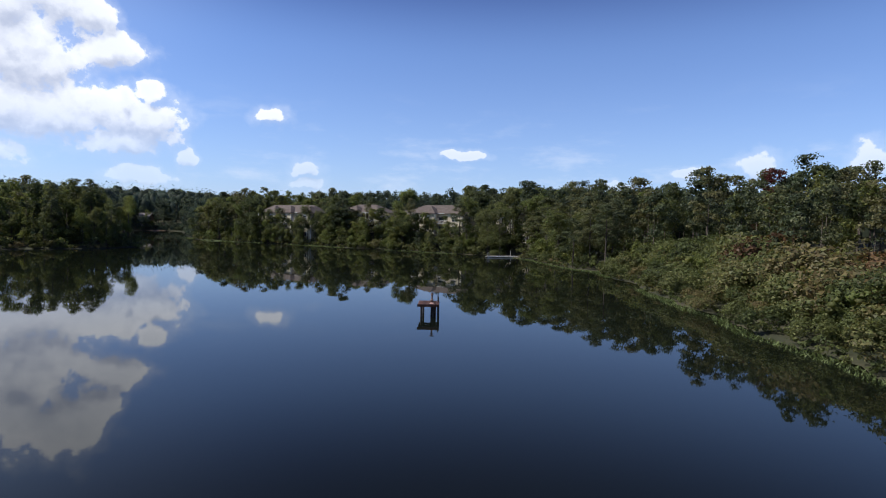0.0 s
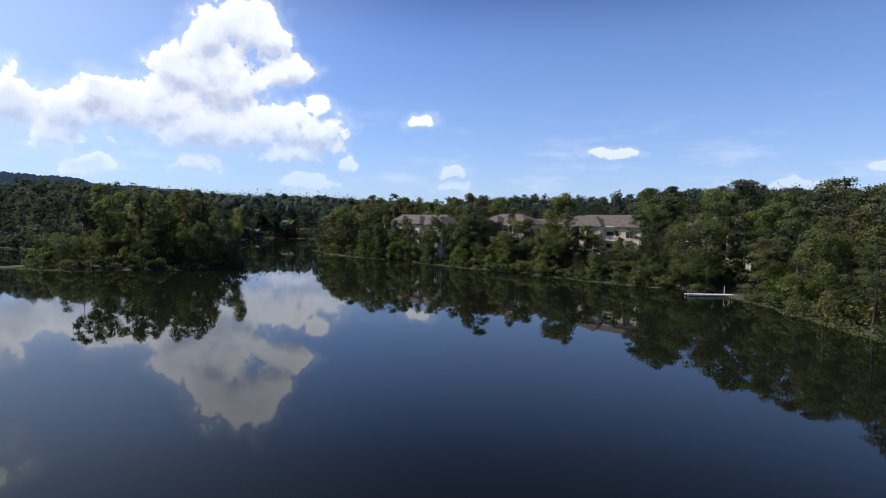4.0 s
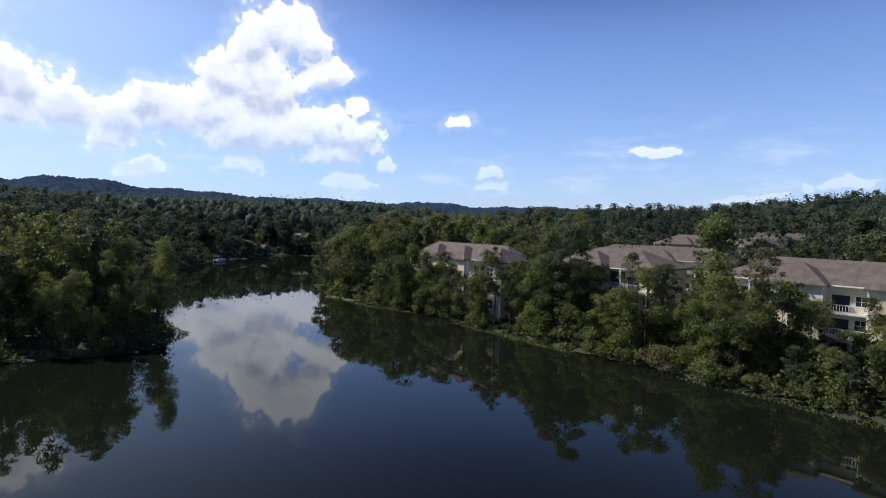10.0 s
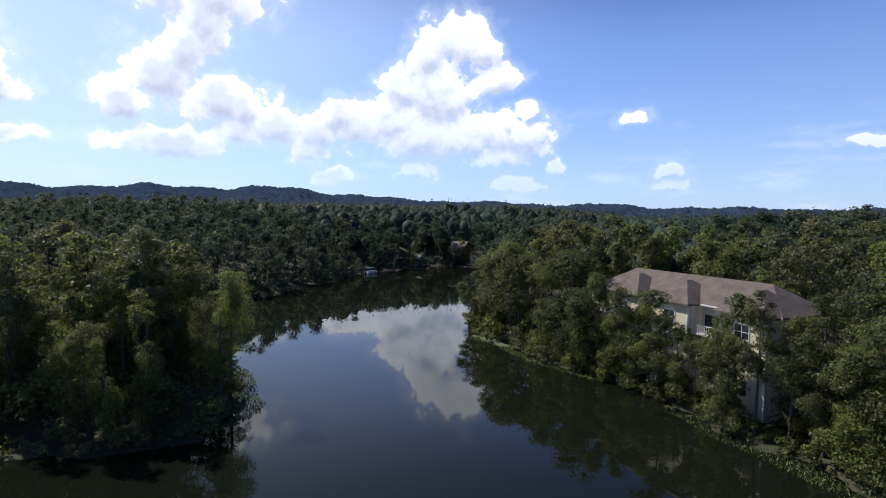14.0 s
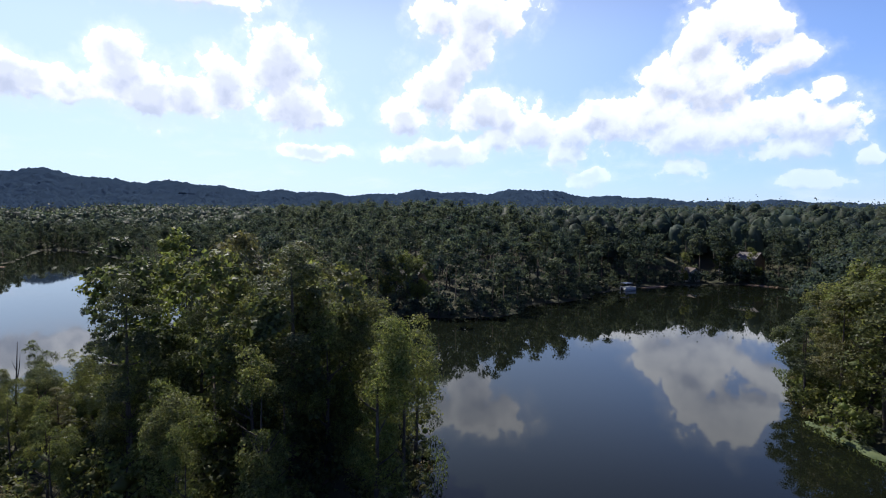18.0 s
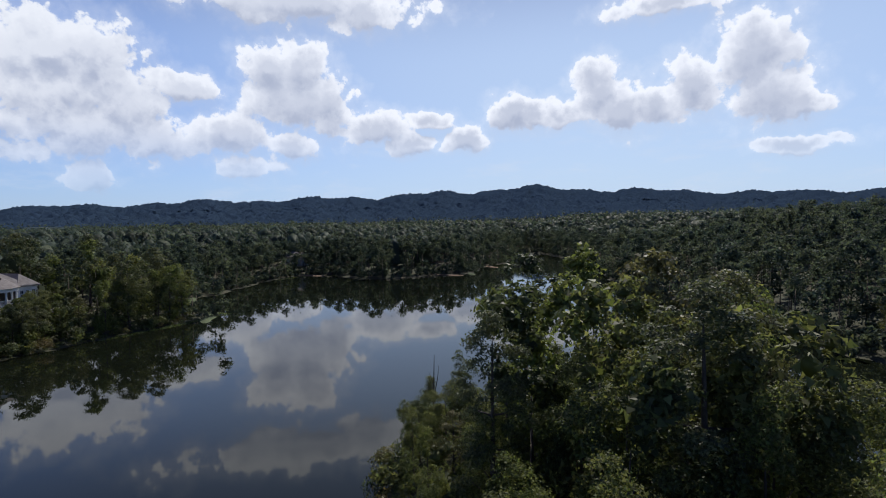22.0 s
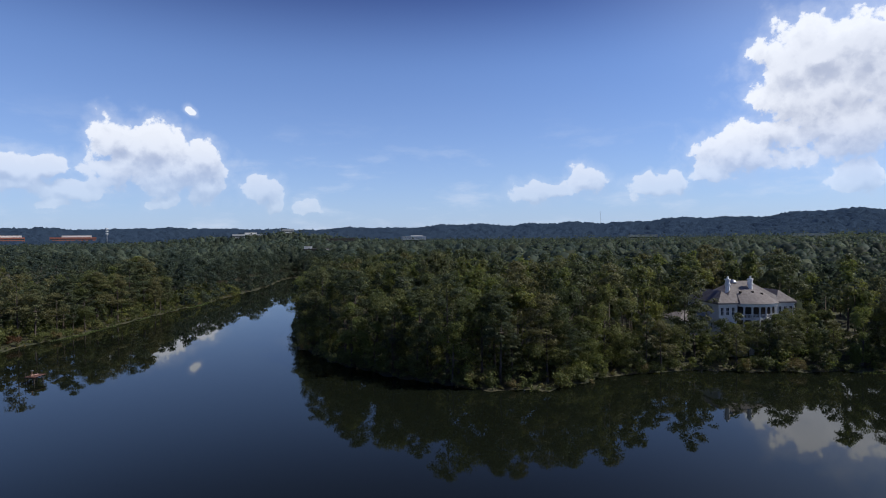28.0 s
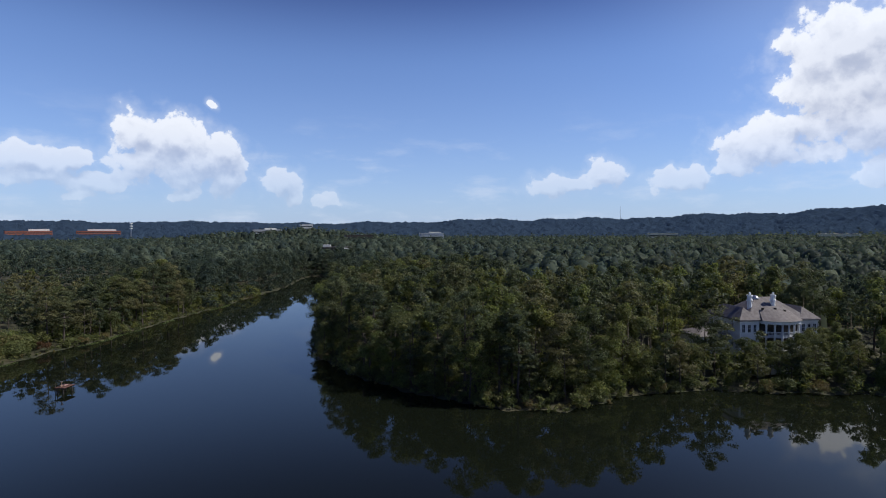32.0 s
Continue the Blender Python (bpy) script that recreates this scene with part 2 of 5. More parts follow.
def foliage(name, hues, translucent=0.35, gloss=0.2, rough_leaf=0.0):
    """Leaves: every tree takes a hue of its own out of a few, every leaf a shade of it."""
    mat, g, bsdf = material(name)
    where = g.add("ShaderNodeNewGeometry")
    info = g.add("ShaderNodeObjectInfo")
    own = g.add("ShaderNodeAttribute", attribute_name="tree_tone")
    leaf = where.outputs["Random Per Island"]
    patch = g.math("MULTIPLY", g.math("SUBTRACT", g.noise(where.outputs["Position"], 0.35, 3.0), 0.5), 0.5)
    tone = g.math("FRACT", g.math("ADD", own.outputs["Fac"], info.outputs["Random"]))
    tone = g.math("ADD", g.math("MULTIPLY_ADD", g.math("SUBTRACT", leaf, 0.5), 0.3, tone), patch)
    ramp = g.add("ShaderNodeValToRGB")
    stops = ramp.color_ramp.elements
    while len(stops) < len(hues):
        stops.new(0.5)
    for k, hue in enumerate(hues):
        stops[k].position, stops[k].color = k / (len(hues) - 1), (*hue, 1)
    g.put(tone, ramp.inputs[0])
    value = g.smooth(g.math("FRACT", g.math("MULTIPLY", leaf, 7.31)), 0.0, 1.0, 0.62, 1.4)
    hue_value = g.add("ShaderNodeHueSaturation")
    g.put(value, hue_value.inputs["Value"])
    g.put(ramp.outputs[0], hue_value.inputs["Color"])
    col = hue_value.outputs[0]
    g.put(col, bsdf.inputs["Base Color"])
    bsdf.inputs["Roughness"].default_value = 0.5
    bsdf.inputs["Specular IOR Level"].default_value = gloss
    if rough_leaf:
        relief = g.add("ShaderNodeBump")
        relief.inputs["Strength"].default_value, relief.inputs["Distance"].default_value = 1.0, rough_leaf
        g.put(g.noise(where.outputs["Position"], 0.75 / rough_leaf, 3.0, 0.7), relief.inputs["Height"])
        g.put(relief.outputs[0], bsdf.inputs["Normal"])
    thin = g.add("ShaderNodeBsdfTranslucent")
    g.put(g.mix(1.0, col, (1.4, 1.38, 0.95, 1), "MULTIPLY"), thin.inputs[0])
    both = g.add("ShaderNodeMixShader")
    both.inputs[0].default_value = translucent
    g.l.new(bsdf.outputs[0], both.inputs[1])
    g.l.new(thin.outputs[0], both.inputs[2])
    g.l.new(both.outputs[0], g.n["Material Output"].inputs[0])
    return mat


def rough_surface(name, a, b, scale=1.0, rough=0.85, bump=0.3, metal=0.0, fine=14.0, varied=0.0):
    """Two colours mixed by a coarse and a fine noise, with a little relief; varied: change from piece to piece."""
    mat, g, bsdf = material(name)
    pos = g.add("ShaderNodeTexCoord").outputs["Object"]
    if scale < 0.3:
        pos = g.add("ShaderNodeNewGeometry").outputs["Position"]
    n1, n2 = g.noise(pos, scale, 4.0), g.noise(pos, scale * fine, 3.0)
    fac = g.math("ADD", g.math("MULTIPLY", n1, 0.7), g.math("MULTIPLY", n2, 0.4))
    if varied:
        fac = g.math("MULTIPLY_ADD", g.math("SUBTRACT", g.add("ShaderNodeObjectInfo").outputs["Random"], 0.5), varied, fac)
    col = g.mix(g.smooth(fac, 0.35, 0.75), (*a, 1), (*b, 1))
    g.put(col, bsdf.inputs["Base Color"])
    bsdf.inputs["Roughness"].default_value = rough
    bsdf.inputs["Metallic"].default_value = metal
    if bump:
        node = g.add("ShaderNodeBump")
        node.inputs["Strength"].default_value, node.inputs["Distance"].default_value = bump, 0.03
        g.put(n2, node.inputs["Height"])
        g.put(node.outputs[0], bsdf.inputs["Normal"])
    return mat


def water_surface():
    mat, g, bsdf = material("lake_water")
    pos = g.add("ShaderNodeNewGeometry").outputs["Position"]
    murk = g.noise(pos, 0.02, 3.0)
    g.put(g.mix(murk, (0.0058, 0.008, 0.0052, 1), (0.008, 0.0104, 0.0062, 1)), bsdf.inputs["Base Color"])
    bsdf.inputs["IOR"].default_value = 1.333
    g.put(g.smooth(g.noise(pos, 0.03, 3.0), 0.4, 0.75, 0.015, 0.045), bsdf.inputs["Roughness"])
    node = g.add("ShaderNodeBump")
    node.inputs["Strength"].default_value, node.inputs["Distance"].default_value = 0.05, 0.02
    ripples = g.math("ADD", g.noise(pos, 0.9, 3.0), g.math("MULTIPLY", g.noise(pos, 5.0, 2.0), 0.15))
    g.put(ripples, node.inputs["Height"])
    g.put(node.outputs[0], bsdf.inputs["Normal"])
    return mat


M_BROADLEAF = foliage("broadleaf_foliage", ((0.066, 0.084, 0.041), (0.099, 0.122, 0.050), (0.149, 0.155, 0.066), (0.127, 0.165, 0.052), (0.187, 0.195, 0.070)), 0.5)
M_PINE = foliage("pine_needles", ((0.055, 0.072, 0.042), (0.079, 0.100, 0.052), (0.116, 0.128, 0.063), (0.143, 0.135, 0.063)), 0.36)
M_SHRUB = foliage("shrub_foliage", ((0.066, 0.085, 0.034), (0.110, 0.130, 0.049), (0.138, 0.155, 0.058), (0.165, 0.130, 0.063)), 0.35)
M_RED = foliage("red_foliage", ((0.07, 0.02, 0.018), (0.13, 0.035, 0.028)))
M_BROWN = foliage("drying_foliage", ((0.08, 0.045, 0.025), (0.16, 0.1, 0.05)))
M_REED = foliage("reed_blades", ((0.12, 0.16, 0.06), (0.18, 0.22, 0.09), (0.22, 0.22, 0.11)))
# far leaves: distance haze is painted in, greens lifted and shifted to blue
M_FAR = foliage("far_foliage_haze_tint", ((0.052, 0.074, 0.066), (0.066, 0.091, 0.074), (0.084, 0.106, 0.08), (0.102, 0.122, 0.084)), 0.46, 0.05)
# ridge leaves: aerial haze is put into the blue base colour
M_HAZY = foliage("ridge_foliage_haze_tint", ((0.056, 0.096, 0.165), (0.08, 0.128, 0.2)), 0.3, 0.0, 2.2)
M_BARK = rough_surface("bark", (0.045, 0.036, 0.03), (0.11, 0.09, 0.075), 1.5, 0.9, 0.6)
M_GROUND = rough_surface("forest_floor", (0.026, 0.036, 0.016), (0.07, 0.062, 0.032), 0.12, 0.95, 0.4)
M_WATER = water_surface()


# ---------------------------------------------------------------- mesh helpers
def mesh_from(name, verts, faces, mats, index=None, tone=None):
    """A mesh out of an array of corners and an array of faces (all with as many corners)."""
    me = bpy.data.meshes.new(name)
    verts, faces = np.asarray(verts, dtype=np.float32), np.asarray(faces, dtype=np.int32)
    k = faces.shape[1]
    me.vertices.add(len(verts))
    me.vertices.foreach_set("co", verts.ravel())
    me.loops.add(faces.size)
    me.loops.foreach_set("vertex_index", faces.ravel())
    me.polygons.add(len(faces))
    me.polygons.foreach_set("loop_start", np.arange(len(faces), dtype=np.int32) * k)
    if index is not None:
        me.polygons.foreach_set("material_index", np.asarray(index, dtype=np.int32))
    if tone is not None:
        me.attributes.new("tree_tone", "FLOAT", "POINT").data.foreach_set("value", np.asarray(tone, dtype=np.float32))
    for m in mats:
        me.materials.append(m)
    me.update(calc_edges=True)
    return me


def smoothstep(x, a, b):
    t = np.clip((np.asarray(x, dtype=float) - a) / (b - a), 0, 1)
    return t * t * (3 - 2 * t)


# ---------------------------------------------------------------- the lie of the land
EAST_SHORE = [(-34, -215), (-27, -190), (-22, -150), (-9, -106), (14, -37), (28, 4), (33, 14), (38, 27), (43, 43), (49, 62),
              (56, 81), (61, 99), (59, 111), (62, 128), (60, 140), (55, 150), (49, 156), (44, 162), (38, 167), (27, 180)]
COVE_SHORE = [(19, 187), (9, 199), (-6, 216), (-15, 223), (-24, 230), (-33, 238), (-38, 246), (-42, 258), (-46, 275), (-50, 300),
              (-56, 330), (-62, 352), (-73, 374), (-85, 378), (-97, 368), (-103, 356), (-107, 338), (-109, 320), (-104, 300), (-107, 282)]
NORTH_SHORE = [(-100, 266), (-108, 252), (-125, 240), (-150, 236), (-200, 233), (-257, 230), (-300, 235), (-350, 238), (-420, 232),
               (-470, 226), (-470, 214), (-400, 200), (-363, 193), (-330, 180), (-293, 174), (-287, 163), (-270, 140), (-268, 124)]
SOUTH_SHORE = [(-290, 105), (-287, 90), (-260, 84), (-225, 84), (-214, 86), (-205, 80), (-190, 76), (-180, 92), (-174, 107), (-153, 101),
               (-131, 94), (-115, 87), (-99, 85), (-87, 87), (-76, 90), (-66, 87), (-53, 74), (-42, 58), (-36, 40), (-34, 15)]
INLET_SHORE = [(-36, -20), (-42, -80), (-46, -140), (-46, -183), (-44, -215)]
LAKE = np.array(EAST_SHORE + COVE_SHORE + NORTH_SHORE + SOUTH_SHORE + INLET_SHORE, dtype=float)
ISLAND = np.array([(-43.5, 183), (-46, 191), (-52, 198), (-59, 203), (-70, 208), (-84, 208), (-97, 204), (-103, 193), (-99, 180),
                   (-91, 170), (-78, 168), (-66, 170.5), (-53, 175)], dtype=float)


def edge_distance(x, y, ring):
    """Distance to a closed outline, and whether the points lie within it."""
    best, inside = np.full(x.shape, 1e9), np.zeros(x.shape, dtype=bool)
    for (ax, ay), (bx, by) in zip(ring, np.roll(ring, -1, axis=0)):
        dx, dy = bx - ax, by - ay
        s = np.clip(((x - ax) * dx + (y - ay) * dy) / (dx * dx + dy * dy), 0, 1)
        best = np.minimum(best, np.hypot(x - ax - s * dx, y - ay - s * dy))
        cross = ((ay > y) != (by > y)) & (x < (bx - ax) * (y - ay) / (by - ay if by != ay else 1e-9) + ax)
        inside ^= cross
    return best, inside


def wobble(x, y):
    return np.sin(x * 0.31 + 1.3 * np.sin(y * 0.17)) + np.sin(y * 0.37 + 1.1 * np.sin(x * 0.23 + 2)) + 0.6 * np.sin(x * 0.9 + y * 0.7)


def inland(x, y):
    """Metres inland from the water's edge; negative over water."""
    d, wet = edge_distance(x, y, LAKE)
    di, isle = edge_distance(x, y, ISLAND)
    return np.where(isle, di, np.where(wet, -np.minimum(d, di), d)) + 0.35 * wobble(x, y)


# bearing (degrees left of +y) and height of the skyline ridges round the lake
RIDGE = [(-180, 52), (-160, 50), (-120, 56), (-70, 60), (-35, 58), (-29, 46), (-5, 54), (10, 56), (25, 68), (36, 96), (50, 90), (58, 82),
         (72, 104), (86, 127), (100, 110), (112, 100), (131, 82), (150, 66), (160, 66), (175, 54), (180, 52)]


def ground_height(x, y):
    d = inland(x, y)
    z = np.where(d > 0, 0.12 + 2.9 * smoothstep(d, 0, 24), -0.25 - 1.6 * smoothstep(-d, 0, 8))
    r = np.hypot(x + 40, y - 140)
    az = np.degrees(np.arctan2(-(x + 40), y - 140))
    keys = np.array(RIDGE, dtype=float)
    top = np.interp(az, keys[:, 0], keys[:, 1]) * (1 + 0.05 * np.sin(az * 0.55) + 0.035 * np.sin(az * 1.3 + 1))
    rise = smoothstep(r, 260, 1700) ** 1.25 * (0.35 + 0.65 * smoothstep(r, 900, 1700))
    south = smoothstep(np.abs(az), 118, 150)
    rise = rise * (1 - south) + smoothstep(r, 1300, 1850) * south
    east = 5.0 * smoothstep(d, 15, 60) * smoothstep(x, 30, 90) * smoothstep(y, 140, 60)
    north = 7.0 * smoothstep(d, 4, 45) * smoothstep(y, 230, 330) * smoothstep(x, -25, -75) + 16.0 * np.exp(-(x ** 2 + (y + 715) ** 2) / (2 * 85.0 ** 2)) + 13.0 * np.exp(-((x - 215) ** 2 + (y - 390) ** 2) / (2 * 65.0 ** 2))
    z += np.where(d > 0, north + (top - 20) * rise + east + 5.0 * smoothstep(d, 25, 130) + 0.5 * smoothstep(d, 10, 40) * wobble(x * 0.12, y * 0.12), 0)
    return z


def axis(lo, hi, step, far):
    mid = np.arange(lo, hi + step, step)
    out, s, v = [], step, 0.0
    while v < far:
        s *= 1.12
        v += s
        out.append(v)
    out = np.array(out)
    return np.concatenate([lo - out[::-1], mid, mid[-1] + out])


def build_ground():
    xs, ys = axis(-480, 130, 3.2, 4200), axis(-230, 390, 3.2, 4200)
    gx, gy = np.meshgrid(xs, ys)
    z = ground_height(gx.ravel(), gy.ravel())
    n, m = len(xs), len(ys)
    i = (np.arange(m - 1)[:, None] * n + np.arange(n - 1)[None, :]).ravel()
    me = mesh_from("ground", np.stack([gx.ravel(), gy.ravel(), z], 1), np.stack([i, i + 1, i + n + 1, i + n], 1), [M_GROUND])
    me.polygons.foreach_set("use_smooth", np.ones(len(me.polygons), dtype=bool))
    tagged(new("ground", me), "forest floor of brown leaf litter and low green growth", "ground", kind="structure")


def build_water():
    xs, ys = np.linspace(-490, 80, 20), np.linspace(-235, 395, 22)
    gx, gy = np.meshgrid(xs, ys)
    i = (np.arange(21)[:, None] * 20 + np.arange(19)[None, :]).ravel()
    me = mesh_from("water", np.stack([gx.ravel(), gy.ravel(), 0 * gx.ravel()], 1), np.stack([i, i + 1, i + 21, i + 20], 1), [M_WATER])
    tagged(new("water", me), "calm dark lake water mirroring sky and trees", "water", kind="structure")


build_ground()
build_water()

# ---------------------------------------------------------------- trees
rng = np.random.default_rng(7)


def unit(v):
    return v / np.maximum(np.linalg.norm(v, axis=-1, keepdims=True), 1e-9)


def leaf_faces(pos, normal, size, r, corners=4):
    """Small uneven leaf clumps at pos, facing about along normal: corners and faces."""
    n = len(pos)
    side = unit(np.cross(normal, unit(r.normal(size=(n, 3)))))
    other = np.cross(normal, side)
    turn = np.arange(corners) * 2 * np.pi / corners
    reach = size[:, None] * r.uniform(0.55, 1.2, (n, corners))
    ang = turn[None, :] + r.uniform(-0.4, 0.4, (n, corners))
    pts = pos[:, None] + (np.cos(ang) * reach)[..., None] * side[:, None] + (np.sin(ang) * reach)[..., None] * other[:, None]
    pts += normal[:, None] * (r.normal(size=(n, corners, 1)) * 0.18 * size[:, None, None])
    return pts.reshape(-1, 3), np.arange(n * corners).reshape(n, corners)


def crest(c, rad, high):
    """Stretch a crown so that its top reaches the tree's full height."""
    c[:, 2] *= high / np.max(c[:, 2] + 0.7 * rad)
    return c


def broadleaf_puffs(r, high, wide, count=56):
    """Middles and radii of the leafy masses of a crown, gathered along a few leaders."""
    leaders = max(3, count // 9)
    v = unit(r.normal(size=(leaders, 3)) + np.array([0, 0, 0.25]))
    base = 0.06 * high
    cz = base + (high - base) * 0.52
    span = np.array([wide * 0.62, wide * 0.62, (high - base) * 0.36])
    heart = v * span * r.uniform(0.55, 1.15, (leaders, 1))
    mine = np.arange(count) % leaders
    c = heart[mine] + unit(r.normal(size=(count, 3))) * np.array([wide * 0.42, wide * 0.42, high * 0.13]) * r.uniform(0.3, 1.0, (count, 1))
    c[:, 2] += cz
    # skirts hang low on every third mass
    low = np.arange(count) % 3 == 0
    c[low, 2] = base + r.uniform(0.05, 0.42, int(low.sum())) * high
    c[:, :2] *= (1 - 0.5 * smoothstep(c[:, 2] / high, 0.72, 1.0))[:, None]
    rad = wide * (0.14 + 0.26 * r.random(count) ** 1.6) * (1.0 if count > 24 else 1.35)
    return crest(c, rad, high), rad


def pine_puffs(r, high, wide, count=58):
    """Flat tufts in rough tiers on a bare stem, round-topped."""
    t = np.sort(r.uniform(0.34, 0.97, count))
    a = r.uniform(0, 2 * np.pi, count)
    reach = wide * np.sqrt(np.clip(1 - ((t - 0.55) / 0.46) ** 2, 0.02, 1)) * r.uniform(0.25, 1.0, count)
    c = np.stack([np.cos(a) * reach, np.sin(a) * reach, t * high], 1)
    c[-4:, :2] *= 0.35
    rad = wide * (0.17 + 0.22 * r.random(count) ** 1.4) * (1.0 if count > 24 else 1.35)
    return crest(c, rad, high), rad


def shrub_puffs(r, high, wide, count=12):
    v = unit(r.normal(size=(count, 3)))
    c = v * np.array([wide * 0.65, wide * 0.65, high * 0.35])
    c[:, 2] = np.abs(c[:, 2]) + high * 0.3
    return c, wide * r.uniform(0.28, 0.45, count)


PUFFS = {"broadleaf": broadleaf_puffs, "pine": pine_puffs, "shrub": shrub_puffs}


EIGHT = np.array([(0, 2, 4), (2, 1, 4), (1, 3, 4), (3, 0, 4), (2, 0, 5), (1, 2, 5), (3, 1, 5), (0, 3, 5)])
SPIKES = np.array([(1, 0, 0), (-1, 0, 0), (0, 1, 0), (0, -1, 0), (0, 0, 1), (0, 0, -1)], dtype=float)


def crown(r, kind, high, wide, leaves, size, corners=3, puffs=None, rough=0.6, core=0.4):
    """Leafy masses: each a dense heart wrapped in loose leaf sprays."""
    c, rad = PUFFS[kind](r, high, wide) if puffs is None else PUFFS[kind](r, high, wide, puffs)
    squash = np.array([1, 1, 0.62 if kind == "pine" else 0.85])
    pick = r.choice(len(c), leaves, p=rad ** 2 / np.sum(rad ** 2))
    outward = unit((c - np.array([0, 0, high * 0.45])) * np.array([1, 1, 0.6]))[pick]
    v = unit(r.normal(size=(leaves, 3)) + 0.6 * outward + np.array([0, 0, 0.45]))
    reach = r.uniform(0.6, 1.0, leaves) + 0.35 * r.random(leaves) ** 4
    pos = c[pick] + v * squash * (rad[pick] * reach)[:, None]
    nrm = unit(v + 0.3 * outward + rough * r.normal(size=(leaves, 3)))
    pos[:, 2] = np.maximum(pos[:, 2], 0.15)
    v, f = leaf_faces(pos, nrm, size * r.uniform(0.6, 1.3, leaves), r, corners)
    if core:
        k = len(c)
        knobs = SPIKES[None] * (rad * core)[:, None, None] * squash * r.uniform(0.7, 1.25, (k, 6, 1)) + c[:, None]
        knobs[..., 2] = np.maximum(knobs[..., 2], 0.1)
        f = np.concatenate([f, (np.arange(k)[:, None, None] * 6 + EIGHT[None]).reshape(-1, 3) + len(v)])
        v = np.concatenate([v, knobs.reshape(-1, 3)])
    return v, f


def tube(path, radii, sides=6):
    """A tapered tube along a path: corners and faces."""
    path = np.asarray(path, dtype=float)
    k = len(path)
    d = unit(np.gradient(path, axis=0))
    ref = np.where(np.abs(d[:, 2:3]) > 0.9, np.array([[1.0, 0, 0]]), np.array([[0, 0, 1.0]]))
    u = unit(np.cross(d, ref))
    w = np.cross(d, u)
    a = np.arange(sides) * 2 * np.pi / sides
    v = path[:, None] + np.asarray(radii)[:, None, None] * (np.cos(a)[None, :, None] * u[:, None] + np.sin(a)[None, :, None] * w[:, None])
    f = [(i * sides + j, i * sides + (j + 1) % sides, (i + 1) * sides + (j + 1) % sides, (i + 1) * sides + j) for i in range(k - 1) for j in range(sides)]
    return v.reshape(-1, 3), np.array(f)


def join(pieces):
    vs, fs, n = [], [], 0
    for v, f in pieces:
        vs.append(v)
        fs.append(f + n)
        n += len(v)
    return np.concatenate(vs), np.concatenate(fs)


def trunk(r, kind, high, wide, limbs=7):
    thick = 0.011 * high + 0.03
    t = np.linspace(0, 0.78 if kind == "broadleaf" else 0.9, 6)
    bend = r.normal(size=2) * 0.02 * high
    spine = np.stack([bend[0] * np.sin(t * 3), bend[1] * np.sin(t * 2.5), t * high - 0.4 * (t == 0)], 1)
    out = [tube(spine, thick * np.array([1.35, 0.95, 0.8, 0.62, 0.4, 0.12]), 8)]
    for i in range(limbs):
        h = r.uniform(0.22 if kind == "broadleaf" else 0.4, 0.62)
        a = r.uniform(0, 2 * np.pi)
        root = np.array([np.interp(h, t, spine[:, 0]), np.interp(h, t, spine[:, 1]), h * high])
        go = np.array([np.cos(a), np.sin(a), 0.75 if kind == "broadleaf" else 0.15])
        long = wide * r.uniform(0.4, 0.6)
        path = [root, root + go * long * 0.5, root + go * long + np.array([0, 0, 0.1 * long])]
        out.append(tube(path, thick * np.array([0.42, 0.26, 0.08]), 5))
    return join(out)


def part(name, me, parent, label=""):
    ob = new(name, me)
    ob.parent = parent
    return tagged(ob, label)


LEAF = {"broadleaf": M_BROADLEAF, "pine": M_PINE, "shrub": M_SHRUB, "red": M_RED, "brown": M_BROWN}
NAME = {"broadleaf": "broadleaf_tree", "pine": "pine_tree", "shrub": "shrub"}


def crown_mesh(kind, seed, high, wide, leaves, size, leaf_kind=None):
    r = np.random.default_rng(seed)
    v, f = crown(r, kind, high, wide, leaves, size, core=0.0 if leaves > 9000 else 0.36)
    return mesh_from("crown", v, f, [LEAF[leaf_kind or kind]])


def trunk_mesh(kind, seed, high, wide, limbs=7):
    v, f = trunk(np.random.default_rng(seed + 500), kind, high, wide, limbs)
    return mesh_from("trunk", v, f, [M_BARK])


# crowns and trunks shared by the trees: (kind, fine or plain) -> list of (crown, trunk, height)
STOCK = {}
for kind, grade, count, leaves, size in (("broadleaf", "fine", 6, 13500, 0.105), ("pine", "fine", 3, 12000, 0.092), ("broadleaf", "plain", 6, 7200, 0.15),
                                         ("pine", "plain", 5, 7000, 0.14), ("shrub", "plain", 5, 1500, 0.11)):
    STOCK[kind, grade] = []
    for i in range(count):
        high = {"broadleaf": 15.0, "pine": 17.0, "shrub": 3.2}[kind]
        wide = {"broadleaf": ((3.4, 4.0, 3.0, 3.7, 4.4, 3.2) if grade == "fine" else (3.9, 4.6, 3.3, 4.2, 3.6, 4.8)), "pine": (2.9, 3.4, 2.6, 3.1, 3.7), "shrub": (1.9, 2.3, 1.7, 2.1, 2.5)}[kind][i]
        seed = 40 * i + len(kind) + (7 if grade == "fine" else 0)
        STOCK[kind, grade].append((crown_mesh(kind, seed, high, wide, leaves, size), trunk_mesh(kind, seed, high, wide), high))


